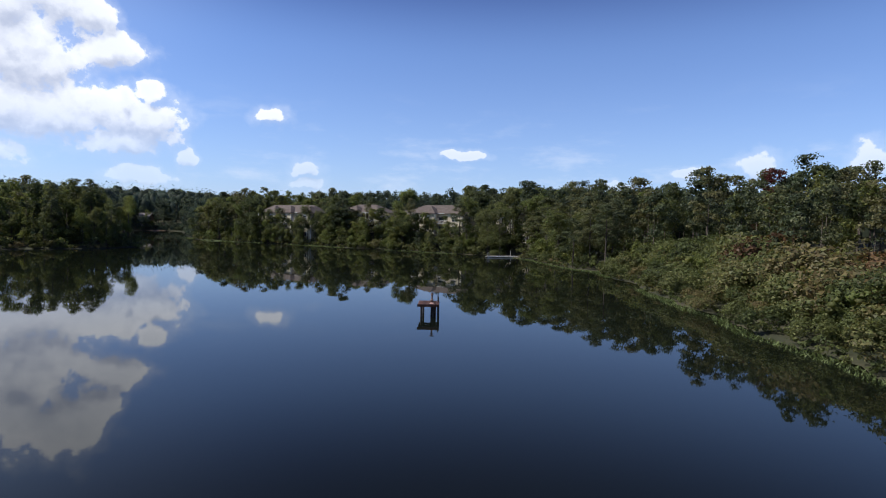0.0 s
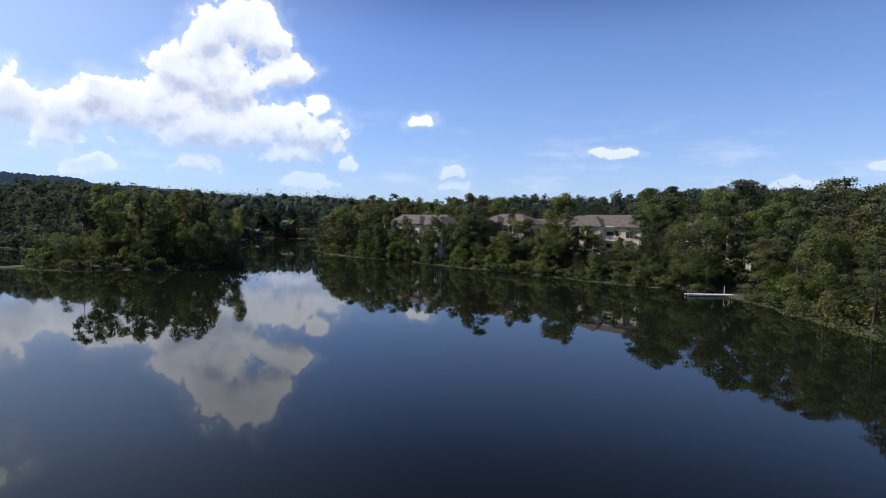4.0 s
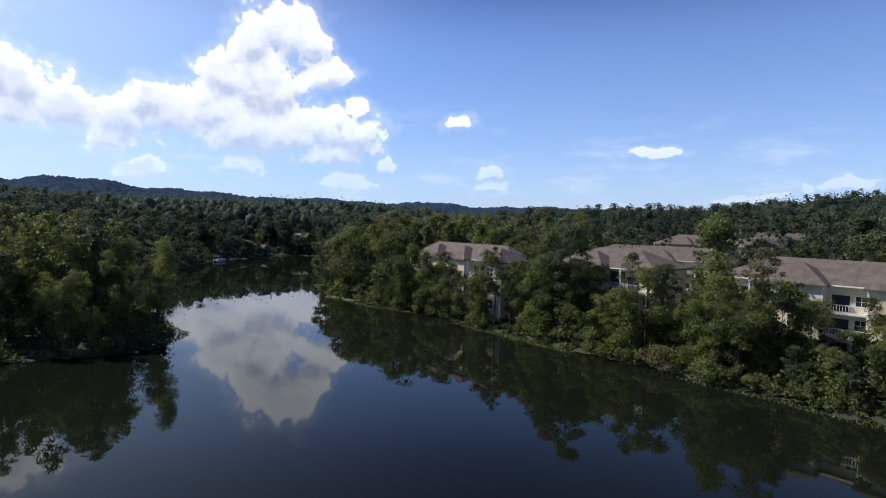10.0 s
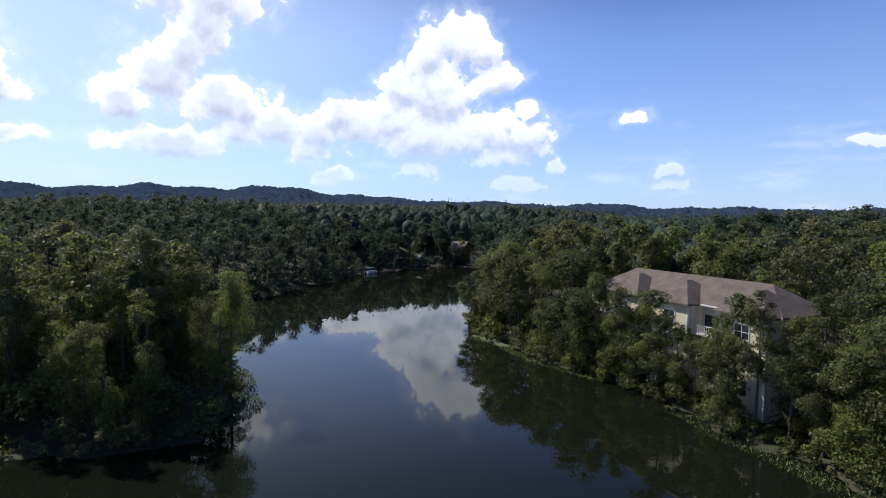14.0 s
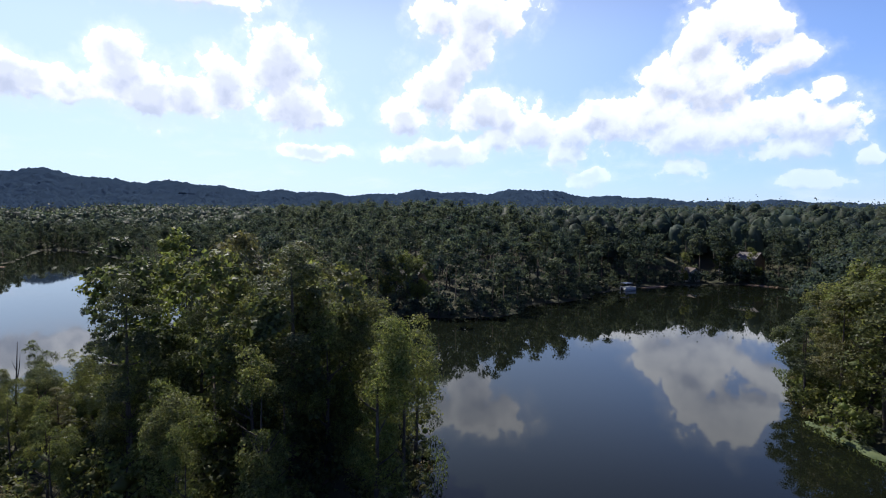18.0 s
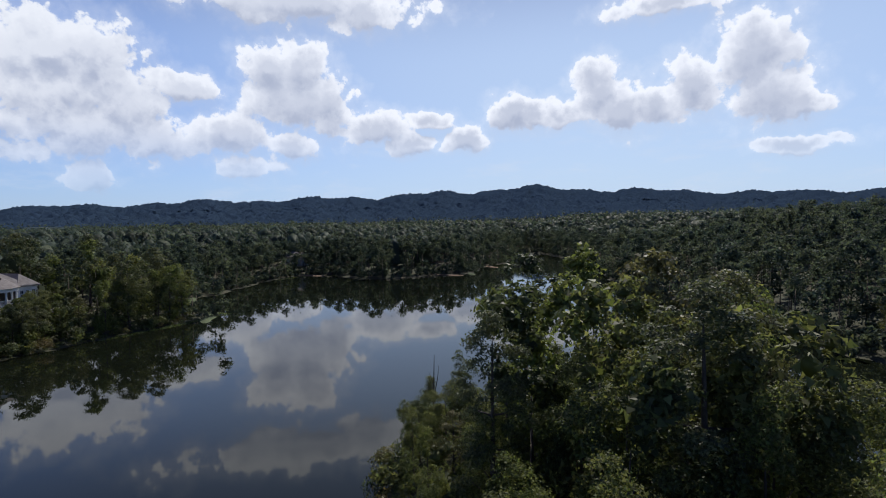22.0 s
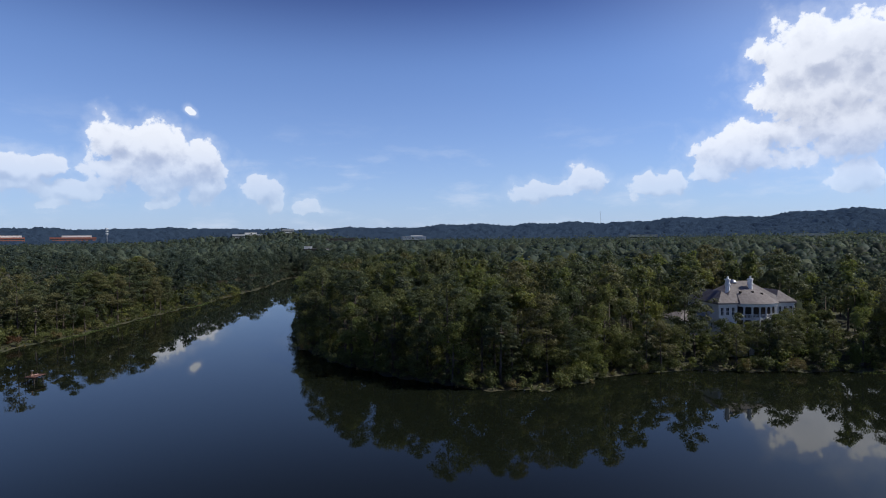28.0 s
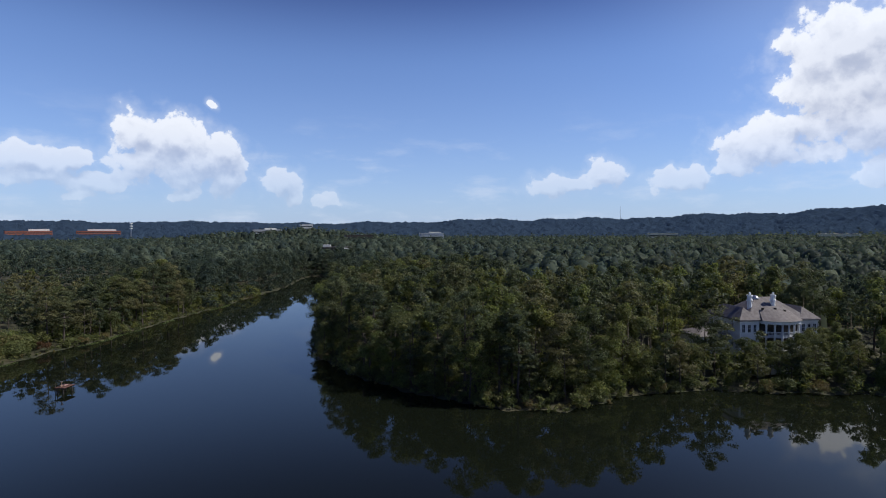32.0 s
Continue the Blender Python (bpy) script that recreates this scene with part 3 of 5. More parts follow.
def plant(kind, grade, x, y, high, wide=1.0, label="", tint=None, z=None):
    me_crown, me_trunk, h0 = STOCK[kind, grade][int(rng.integers(len(STOCK[kind, grade])))]
    thing = new(NAME[kind])
    if z is None:
        z = float(ground_height(np.array([x]), np.array([y]))[0])
    s = high / h0
    thing.matrix_world = Matrix.LocRotScale((x, y, z), Euler((0, 0, rng.uniform(0, 6.28))), (s * wide, s * wide, s))
    if tint:
        me_crown = me_crown.copy()
        me_crown.materials.clear()
        me_crown.materials.append(LEAF[tint])
    part("crown", me_crown, thing)
    if kind != "shrub":
        part("trunk", me_trunk, thing)
    return tagged(thing, label, "tree" if kind != "shrub" else "shrub")


# ground kept free of trees: middle, half length, half width, degrees
KEEP_FREE = []


def is_free(x, y):
    ok = np.ones(x.shape, dtype=bool)
    for cx, cy, a, b, deg in KEEP_FREE:
        c, s = math.cos(radians(deg)), math.sin(radians(deg))
        u, w = (x - cx) * c + (y - cy) * s, -(x - cx) * s + (y - cy) * c
        ok &= ~((np.abs(u) < a) & (np.abs(w) < b))
    return ok


def scatter(x0, x1, y0, y1, step, r):
    xs, ys = np.arange(x0, x1, step), np.arange(y0, y1, step)
    gx, gy = np.meshgrid(xs, ys)
    gx[1::2] += step / 2
    x, y = gx.ravel() + r.uniform(-0.42, 0.42, gx.size) * step, gy.ravel() + r.uniform(-0.42, 0.42, gx.size) * step
    return x, y


def pine_share(x, y):
    """How many of the trees are pines, by place."""
    share = 0.25 + 0.45 * smoothstep(x - 0.25 * (y - 60), 5, 40) * smoothstep(y, 150, 120) + 0.15 * (y < 95)
    return np.where((x < -40) & (x > -110) & (y > 160) & (y < 206), 0.08, share)


def woods_mesh(name, x, y, z, high, wide, pine, leaves, size, mats, stems, r, puffs=16, rough=0.6):
    """One mesh of many trees, each a crown of loose leaf clumps, with bare stems where they show."""
    vs, fs, ms, ts, n = [], [], [], [], 0
    for i in range(len(x)):
        kind = "pine" if pine[i] else "broadleaf"
        v, f = crown(r, kind, high[i], wide[i], int(leaves * min(1.15, max(0.3, wide[i] * high[i] / 85.0))) if stems else leaves, size, 3, puffs, rough)
        vs.append(v + np.array([x[i], y[i], z[i]]))
        fs.append(f + n)
        ms.append(np.full(len(f), 1 if pine[i] else 0))
        ts.append(np.full(len(v) + (4 if stems else 0), r.random()))
        n += len(v)
        if stems:
            t = 0.012 * high[i] + 0.04
            a = np.arange(3) * 2.1
            v = np.concatenate([np.stack([t * np.cos(a), t * np.sin(a), 0 * a - 0.3], 1), [[0, 0, high[i] * 0.7]]]) + np.array([x[i], y[i], z[i]])
            vs.append(v)
            fs.append(np.array([(0, 1, 3), (1, 2, 3), (2, 0, 3)]) + n)
            ms.append(np.full(3, 2))
            n += 4
    return mesh_from(name, np.concatenate(vs), np.concatenate(fs), mats, np.concatenate(ms), np.concatenate(ts))


# ---------------------------------------------------------------- buildings
M_SIDING = rough_surface("cream_siding", (0.62, 0.55, 0.4), (0.74, 0.67, 0.51), 0.7, 0.7, 0.15)
M_ROOF = rough_surface("brown_shingles", (0.09, 0.071, 0.062), (0.155, 0.128, 0.113), 0.9, 0.9, 0.5)
M_TRIM = rough_surface("white_trim", (0.72, 0.71, 0.67), (0.82, 0.81, 0.78), 1.2, 0.55, 0.05)
M_GLASS = rough_surface("window_glass", (0.02, 0.028, 0.035), (0.05, 0.06, 0.075), 0.5, 0.06, 0.0)
# near-black for doors, vents and outboard; also paints stairwell and porch shade
M_DARK = rough_surface("dark_fittings_and_shade", (0.03, 0.024, 0.02), (0.06, 0.05, 0.042), 1.0, 0.9, 0.1)
M_WHITE = rough_surface("white_stucco", (0.74, 0.74, 0.72), (0.82, 0.82, 0.8), 0.8, 0.75, 0.12)
M_SLATE = rough_surface("grey_slate", (0.13, 0.115, 0.11), (0.22, 0.2, 0.195), 1.1, 0.85, 0.4)
M_BRICK = rough_surface("red_brick", (0.22, 0.075, 0.05), (0.34, 0.13, 0.09), 0.6, 0.9, 0.2)
M_DECK = rough_surface("stained_planks", (0.07, 0.032, 0.024), (0.14, 0.065, 0.048), 3.0, 0.8, 0.4, varied=0.5)
M_PILE = rough_surface("wet_timber", (0.025, 0.02, 0.017), (0.06, 0.048, 0.04), 4.0, 0.75, 0.4)
M_STEEL = rough_surface("galvanised_steel", (0.35, 0.36, 0.37), (0.5, 0.5, 0.52), 6.0, 0.4, 0.1, metal=0.8)
M_PALE = rough_surface("weathered_grey_planks", (0.42, 0.41, 0.38), (0.62, 0.6, 0.56), 2.0, 0.8, 0.3, varied=0.4)
M_DIRT = rough_surface("bare_earth", (0.2, 0.13, 0.08), (0.36, 0.25, 0.17), 0.25, 0.95, 0.3)
M_CONCRETE = rough_surface("pale_concrete", (0.5, 0.5, 0.48), (0.68, 0.68, 0.66), 0.5, 0.85, 0.1)
M_BROWNPANEL = rough_surface("dark_brown_panels", (0.035, 0.027, 0.022), (0.07, 0.055, 0.045), 0.3, 0.6, 0.1)


def box(bm, x0, x1, y0, y1, z0, z1, bevel=0.0):
    v = [bm.verts.new((x, y, z)) for z in (z0, z1) for x, y in ((x0, y0), (x1, y0), (x1, y1), (x0, y1))]
    faces = [bm.faces.new([v[i] for i in q]) for q in ((3, 2, 1, 0), (4, 5, 6, 7), (0, 1, 5, 4), (1, 2, 6, 5), (2, 3, 7, 6), (3, 0, 4, 7))]
    if bevel:
        edges = list({e for f in faces for e in f.edges})
        bmesh.ops.bevel(bm, geom=edges, offset=bevel, segments=1, affect="EDGES")


def hip(bm, x0, x1, y0, y1, z, rise, thick=0.22):
    """A hipped roof with its fascia over a rectangle."""
    w, l = y1 - y0, x1 - x0
    if l >= w:
        r0, r1 = ((x0 + w / 2, (y0 + y1) / 2), (x1 - w / 2, (y0 + y1) / 2))
    else:
        r0, r1 = (((x0 + x1) / 2, y0 + l / 2), ((x0 + x1) / 2, y1 - l / 2))
    lo = [bm.verts.new((x, y, z - thick)) for x, y in ((x0, y0), (x1, y0), (x1, y1), (x0, y1))]
    hi = [bm.verts.new((x, y, z)) for x, y in ((x0, y0), (x1, y0), (x1, y1), (x0, y1))]
    a, b = bm.verts.new((*r0, z + rise)), bm.verts.new((*r1, z + rise))
    bm.faces.new(lo[::-1])
    for i in range(4):
        j = (i + 1) % 4
        bm.faces.new((lo[i], lo[j], hi[j], hi[i]))
    if l >= w:
        for q in ((hi[0], hi[1], b, a), (hi[1], hi[2], b), (hi[2], hi[3], a, b), (hi[3], hi[0], a)):
            bm.faces.new(q)
    else:
        for q in ((hi[0], hi[1], a), (hi[1], hi[2], b, a), (hi[2], hi[3], b), (hi[3], hi[0], a, b)):
            bm.faces.new(q)


def drum(bm, x, y, z0, z1, r0, r1=None, sides=12, cap=True):
    r1 = r0 if r1 is None else r1
    a = [2 * math.pi * i / sides for i in range(sides)]
    lo = [bm.verts.new((x + r0 * math.cos(t), y + r0 * math.sin(t), z0)) for t in a]
    hi = [bm.verts.new((x + r1 * math.cos(t), y + r1 * math.sin(t), z1)) for t in a]
    for i in range(sides):
        j = (i + 1) % sides
        bm.faces.new((lo[i], lo[j], hi[j], hi[i]))
    if cap:
        bm.faces.new(hi)
        bm.faces.new(lo[::-1])


def solid(name, make, mat, parent, label=""):
    """A part under parent, whose shape make(bm) draws."""
    bm = bmesh.new()
    make(bm)
    me = bpy.data.meshes.new(name)
    bm.to_mesh(me)
    bm.free()
    me.materials.append(mat)
    return part(name, me, parent, label)


def boxes(*sizes, bevel=0.0):
    return lambda bm: [box(bm, *s, bevel=bevel) for s in sizes]


def level(x, y):
    return float(ground_height(np.array([x]), np.array([y]))[0])


def window(parent, x, y, z, w, h, side="front", arched=False, mat=None):
    """A window on a wall that faces -y ('front'), +y ('back'), -x ('left') or +x ('right'); x, y, z is the middle of its sill line."""
    t = 0.09
    ob = new("window")
    ob.parent = parent
    turn = {"front": 0, "right": 90, "back": 180, "left": -90}[side]
    ob.matrix_local = Matrix.Translation((x, y, z)) @ Euler((0, 0, radians(turn))).to_matrix().to_4x4()
    bars = [(-w / 2 - t, -w / 2, -0.07, 0.05, -t, h + t), (w / 2, w / 2 + t, -0.07, 0.05, -t, h + t), (-w / 2, w / 2, -0.07, 0.05, -t, 0), (-w / 2, w / 2, -0.07, 0.05, h, h + t),
            (-0.03, 0.03, -0.05, 0.05, 0, h), (-w / 2, w / 2, -0.048, 0.05, h * 0.5 - 0.03, h * 0.5 + 0.03)]

    def frame_shape(bm):
        boxes(*bars)(bm)
        if arched:
            n = 8
            pts = [(w / 2 * math.cos(math.pi * i / n), h + t + 0.28 * w * math.sin(math.pi * i / n)) for i in range(n + 1)]
            f = [bm.verts.new((px, -0.06, pz)) for px, pz in pts]
            b = [bm.verts.new((px, 0.05, pz)) for px, pz in pts]
            bm.faces.new(f[::-1])
            for i in range(n):
                bm.faces.new((f[i], f[i + 1], b[i + 1], b[i]))

    solid("window_frame", frame_shape, mat or M_TRIM, ob)
    solid("pane", boxes((-w / 2, w / 2, -0.03, 0.05, 0, h)), M_GLASS, ob, "dark reflecting pane")
    return ob


def railing(x0, x1, y, z, posts=14):
    def make(bm):
        box(bm, x0, x1, y - 0.05, y + 0.05, z + 0.95, z + 1.05)
        box(bm, x0, x1, y - 0.04, y + 0.04, z + 0.08, z + 0.16)
        for i in range(posts + 1):
            x = x0 + (x1 - x0) * i / posts
            box(bm, x - 0.03, x + 0.03, y - 0.03, y + 0.03, z + 0.16, z + 0.95)
    return make


def apartment_block(ax, ay, bx, by, base, label, storeys=3, deep=13.0, detail=True, plan="balcony wing stair wing balcony wing"):
    """A block of flats whose lake side runs from a to b; wings stand forward, balconies and stairs stand back."""
    long = math.hypot(bx - ax, by - ay)
    thing = new("apartment_building")
    turn = math.atan2(by - ay, bx - ax)
    thing.matrix_world = Matrix.LocRotScale((ax, ay, base), Euler((0, 0, turn)), None)
    KEEP_FREE.append(((ax + bx) / 2 - math.sin(turn) * deep * 0.5, (ay + by) / 2 + math.cos(turn) * deep * 0.5, long / 2 + 0.6, deep / 2 + 1.2, math.degrees(turn)))
    up = 3.05
    eave = storeys * up + 0.25
    weights = {"balcony": 1.0, "wing": 1.25, "stair": 0.6}
    bays = plan.split()
    total = sum(weights[b] for b in bays)
    solid("wall", boxes((0.0, long, 2.4, deep, -1.5, eave)), M_SIDING, thing, "cream horizontal siding")
    solid("roof", lambda bm: hip(bm, -0.6, long + 0.6, 1.5, deep + 0.6, eave + 0.22, 2.9), M_ROOF, thing, "brown shingle hip roof")
    x = 0.0
    for b in bays:
        w = long * weights[b] / total
        x0, x1 = x, x + w
        x += w
        if b == "wing":
            solid("wing", boxes((x0, x1, 0.0, 2.6, -1.5, eave - 0.02)), M_SIDING, thing, "cream siding bay standing forward")
            solid("wing_roof", lambda bm: hip(bm, x0 - 0.5, x1 + 0.5, -0.55, 7.0, eave + 0.2, min(2.5, (w + 1) * 0.42)), M_ROOF, thing)
            for cx in (x0 - 0.03, x1 - 0.12):
                solid("corner_board", boxes((cx, cx + 0.15, -0.03, 0.12, -1.2, eave - 0.25)), M_TRIM, thing)
            for k in range(storeys):
                window(thing, (x0 + x1) / 2, 0.0, k * up + 0.75, 1.7 if w > 4 else 1.2, 1.55, arched=k == storeys - 1)
                if detail:
                    window(thing, x0, 1.25, k * up + 0.8, 1.0, 1.4, side="left")
        elif b == "balcony":
            for k in range(storeys):
                solid("balcony_floor", boxes((x0, x1, 0.5, 2.4, k * up - 0.12, k * up + 0.06)), M_TRIM, thing)
                solid("railing", railing(x0 + 0.1, x1 - 0.1, 0.62, k * up + 0.06), M_TRIM, thing, "white balcony railing")
                solid("glass_door", boxes((x0 + 0.5, x0 + 2.4, 2.32, 2.45, k * up + 0.08, k * up + 2.15)), M_GLASS, thing)
                window(thing, x1 - 1.1, 2.4, k * up + 0.85, 1.2, 1.3)
            for px in (x0 + 0.12, x1 - 0.12):
                solid("post", boxes((px - 0.11, px + 0.11, 0.52, 0.74, -1.2, eave - 0.05)), M_TRIM, thing)
        else:
            # no opening here: a dark board on the wall paints the stairwell's shade
            solid("stairwell", boxes((x0 + 0.05, x1 - 0.05, 2.3, 2.5, -0.2, eave - 0.5)), M_DARK, thing, "dark panel painting the shade of an open stairwell")
            for k in range(1, storeys):
                solid("railing", railing(x0 + 0.1, x1 - 0.1, 2.2, k * up), M_TRIM, thing)
    for k in range(storeys):
        for wy in (5.0, 8.5):
            window(thing, long, wy, k * up + 0.8, 1.3, 1.5, side="right")
            window(thing, 0.0, wy, k * up + 0.8, 1.3, 1.5, side="left")
    solid("gutter", boxes((-0.66, long + 0.66, 1.4, 1.5, eave + 0.0, eave + 0.18)), M_TRIM, thing)
    return tagged(thing, label, "apartment building", "apartment blocks by the lake")


LAKESIDE_FLATS = "cream-sided three-storey apartment building with brown hip roof"
apartment_block(-12.5, 228.0, 7.5, 207.0, 2.4, LAKESIDE_FLATS + " among shore trees", deep=9.5)
apartment_block(16.0, 204.5, 29.0, 190.5, 2.9, LAKESIDE_FLATS + " behind pines", plan="balcony wing stair balcony")
apartment_block(37.5, 186.5, 54.5, 169.5, 2.9, LAKESIDE_FLATS + " above the reeds", plan="balcony stair wing balcony wing")
apartment_block(65.0, 176.0, 84.0, 156.0, 3.0, "cream-sided apartment building with brown hip roof in pine shade")
apartment_block(30.0, 246.0, 58.0, 226.0, 1.8, "cream apartment building set back from the lake, brown roof", detail=False)
apartment_block(62.0, 290.0, 88.0, 266.0, 3.8, "bluish shaded apartment building with balconies behind trees", detail=False)
apartment_block(96.0, 318.0, 132.0, 300.0, 4.6, "far apartment building with pale brown roof", detail=False)
apartment_block(48.0, 330.0, 66.0, 312.0, 5.2, "far apartment building half hidden in woods", detail=False)


def mansion():
    """White villa with hipped slate roofs, twin chimneys, a columned two-storey porch and a low side wing. Its lake side faces +y."""
    base = 4.2
    KEEP_FREE.append((-138.1, 70, 11.5, 9.0, -9))
    KEEP_FREE.append((-126.0, 66.0, 5.5, 6, -9))
    KEEP_FREE.append((-156, 72, 6, 4, 0))
    ob = new("villa")
    ob.matrix_world = Matrix.LocRotScale((-138.1, 69.9, base), Euler((0, 0, radians(-9))), (0.76, 0.8, 1.0))
    eave = 7.2
    solid("main_wall", boxes((-9.5, 9.0, -7, 6.2, -2.5, eave)), M_WHITE, ob, "white stucco wall")
    solid("main_roof", lambda bm: hip(bm, -10.2, 9.7, -7.7, 6.9, eave + 0.3, 4.4, 0.35), M_SLATE, ob, "grey slate hip roof")
    for name, x0, x1, y0, y1 in (("east_wing", 6.2, 12.0, -9.0, 6.6), ("west_wing", -13.0, -7.2, -6.0, 6.4)):
        solid(name, boxes((x0, x1, y0, y1, -2.5, eave - 0.1)), M_WHITE, ob)
        solid("wing_roof", lambda bm: hip(bm, x0 - 0.6, x1 + 0.6, y0 - 0.6, y1 + 0.6, eave + 0.18, 2.5, 0.32), M_SLATE, ob)
        for k in (0.9, 4.5):
            for i in range(3):
                window(ob, x0 + 1.1 + i * (x1 - x0 - 2.2) / 2, y1, k, 0.85, 1.7, side="back")
            for i in range(4):
                window(ob, x1 if x0 > 0 else x0, y0 + 2 + i * 3.4, k, 0.85, 1.7, side="right" if x0 > 0 else "left")
        solid("cornice", boxes((x0 - 0.2, x1 + 0.2, y0 - 0.2, y1 + 0.2, eave - 0.45, eave - 0.15)), M_TRIM, ob)
    # porch with a bowed balcony
    # porch shade is painted: a near-black board over the white wall
    solid("porch_recess", boxes((-6.6, 5.6, 6.15, 6.3, 0.1, eave - 0.5)), M_DARK, ob, "dark panel painting the shade over porch wall and doors")

    def bow(z0, z1, out):
        def make(bm):
            n = 10
            pts = [(-6.4 + 12.0 * i / n, 6.2 + out * (0.45 + 0.55 * math.sin(math.pi * i / n))) for i in range(n + 1)] + [(5.6, 6.1), (-6.4, 6.1)]
            lo = [bm.verts.new((px, py, z0)) for px, py in pts]
            hi = [bm.verts.new((px, py, z1)) for px, py in pts]
            bm.faces.new(lo)
            bm.faces.new(hi[::-1])
            for i in range(len(pts)):
                j = (i + 1) % len(pts)
                bm.faces.new((lo[j], lo[i], hi[i], hi[j]))
        return make

    solid("porch_floor", bow(-2.5, 0.15, 3.6), M_WHITE, ob)
    solid("balcony", bow(3.45, 3.75, 3.3), M_WHITE, ob, "white bowed balcony")
    solid("entablature", bow(eave - 0.7, eave + 0.05, 3.6), M_TRIM, ob)

    def porch_roof(bm):
        n = 10
        rim = [(-6.8 + 12.8 * i / n, 6.2 + 4.2 * (0.45 + 0.55 * math.sin(math.pi * i / n))) for i in range(n + 1)]
        lo = [bm.verts.new((px, py, eave + 0.06)) for px, py in rim]
        top = [bm.verts.new((-0.4 + (px + 0.4) * 0.45, 0.5, eave + 3.9)) for px, py in rim]
        for i in range(n):
            bm.faces.new((lo[i + 1], lo[i], top[i], top[i + 1]))
        bm.faces.new(lo)

    solid("porch_roof", porch_roof, M_SLATE, ob)
    for i in range(6):
        s = (i + 0.35) / 5.7
        px, py = -6.2 + 11.6 * s, 6.2 + 3.15 * (0.45 + 0.55 * math.sin(math.pi * s))

        def column(bm):
            drum(bm, px, py, 0.15, eave - 0.7, 0.3, 0.25)
            drum(bm, px, py, 0.15, 0.45, 0.42)
            drum(bm, px, py, eave - 1.0, eave - 0.7, 0.26, 0.42)

        solid("column", column, M_TRIM, ob, "white round column")

    def rail(bm):
        n = 36
        for i in range(n + 1):
            s = i / n
            px, py = -6.3 + 11.8 * s, 6.2 + 3.15 * (0.45 + 0.55 * math.sin(math.pi * s))
            box(bm, px - 0.05, px + 0.05, py - 0.05, py + 0.05, 3.75, 4.7)
            box(bm, px - 0.19, px + 0.19, py - 0.07, py + 0.07, 4.66, 4.78)

    solid("balustrade", rail, M_TRIM, ob)
    for cx, cy in ((6.0, 2.3), (-1.4, 2.5)):
        def stack(bm):
            drum(bm, cx, cy, eave + 1.5, 12.4, 0.72, 0.68, 8)
            drum(bm, cx, cy, 11.2, 11.5, 0.9, 0.9, 8)
            drum(bm, cx, cy, 12.3, 12.6, 0.88, 0.88, 8)
            drum(bm, cx, cy, 12.6, 13.2, 0.34, 0.28, 8)

        solid("chimney", stack, M_WHITE, ob, "white chimney with pot")

    def dome(bm):
        for k in range(4):
            a0, a1 = k * math.pi / 8, (k + 1) * math.pi / 8
            drum(bm, 2.3, -0.4, 11.5 + 0.75 * math.sin(a0), 11.5 + 0.75 * math.sin(a1), 1.1 * math.cos(a0), max(0.02, 1.1 * math.cos(a1)), 14)

    solid("skylight_dome", dome, M_STEEL, ob)
    for vx, vy, vz in ((3.4, 4.5, 9.35), (-0.6, 4.6, 9.35), (-3.2, 5.2, 8.95)):
        solid("roof_vent", boxes((vx - 0.28, vx + 0.28, vy - 0.3, vy + 0.3, vz, vz + 0.45), bevel=0.06), M_DARK, ob)
    # low wing with clerestory slits
    solid("side_wing", boxes((11.9, 22.0, -8.0, 2.0, -2.5, 2.8)), M_WHITE, ob, "white low side wing")
    solid("side_roof", lambda bm: hip(bm, 11.4, 22.6, -8.6, 2.7, 3.0, 1.9, 0.3), M_SLATE, ob)
    for i in range(9):
        window(ob, 12.8 + i * 1.0, 2.0, 0.5, 0.5, 1.7, side="back")
    for i in range(3):
        solid("skylight", boxes((14.4 + i * 1.7, 15.2 + i * 1.7, 0.2, 1.0, 3.5, 3.72)), M_GLASS, ob)
    tagged(ob, "white villa with slate roofs, twin chimneys and columned porch", "house")
    terrace = new("terrace_wall")
    terrace.matrix_world = Matrix.LocRotScale((-134.2, 82.6, 2.3), Euler((0, 0, radians(-9))), None)
    solid("wall", boxes((-10, 11, -0.3, 0.3, -1.5, 0.9)), M_WHITE, terrace)
    solid("coping", boxes((-10.1, 11.1, -0.38, 0.38, 0.9, 1.05)), M_TRIM, terrace)
    tagged(terrace, "low white terrace wall before the villa", "wall")
    drive = new("driveway")
    drive.matrix_world = Matrix.Translation((-156.0, 72.0, level(-156, 72) + 0.05))
    solid("paving", lambda bm: drum(bm, 0, 0, -0.4, 0.35, 5.2, 5.0, 20), M_CONCRETE, drive)
    tagged(drive, "pale curved driveway beside the villa", "driveway")


mansion()


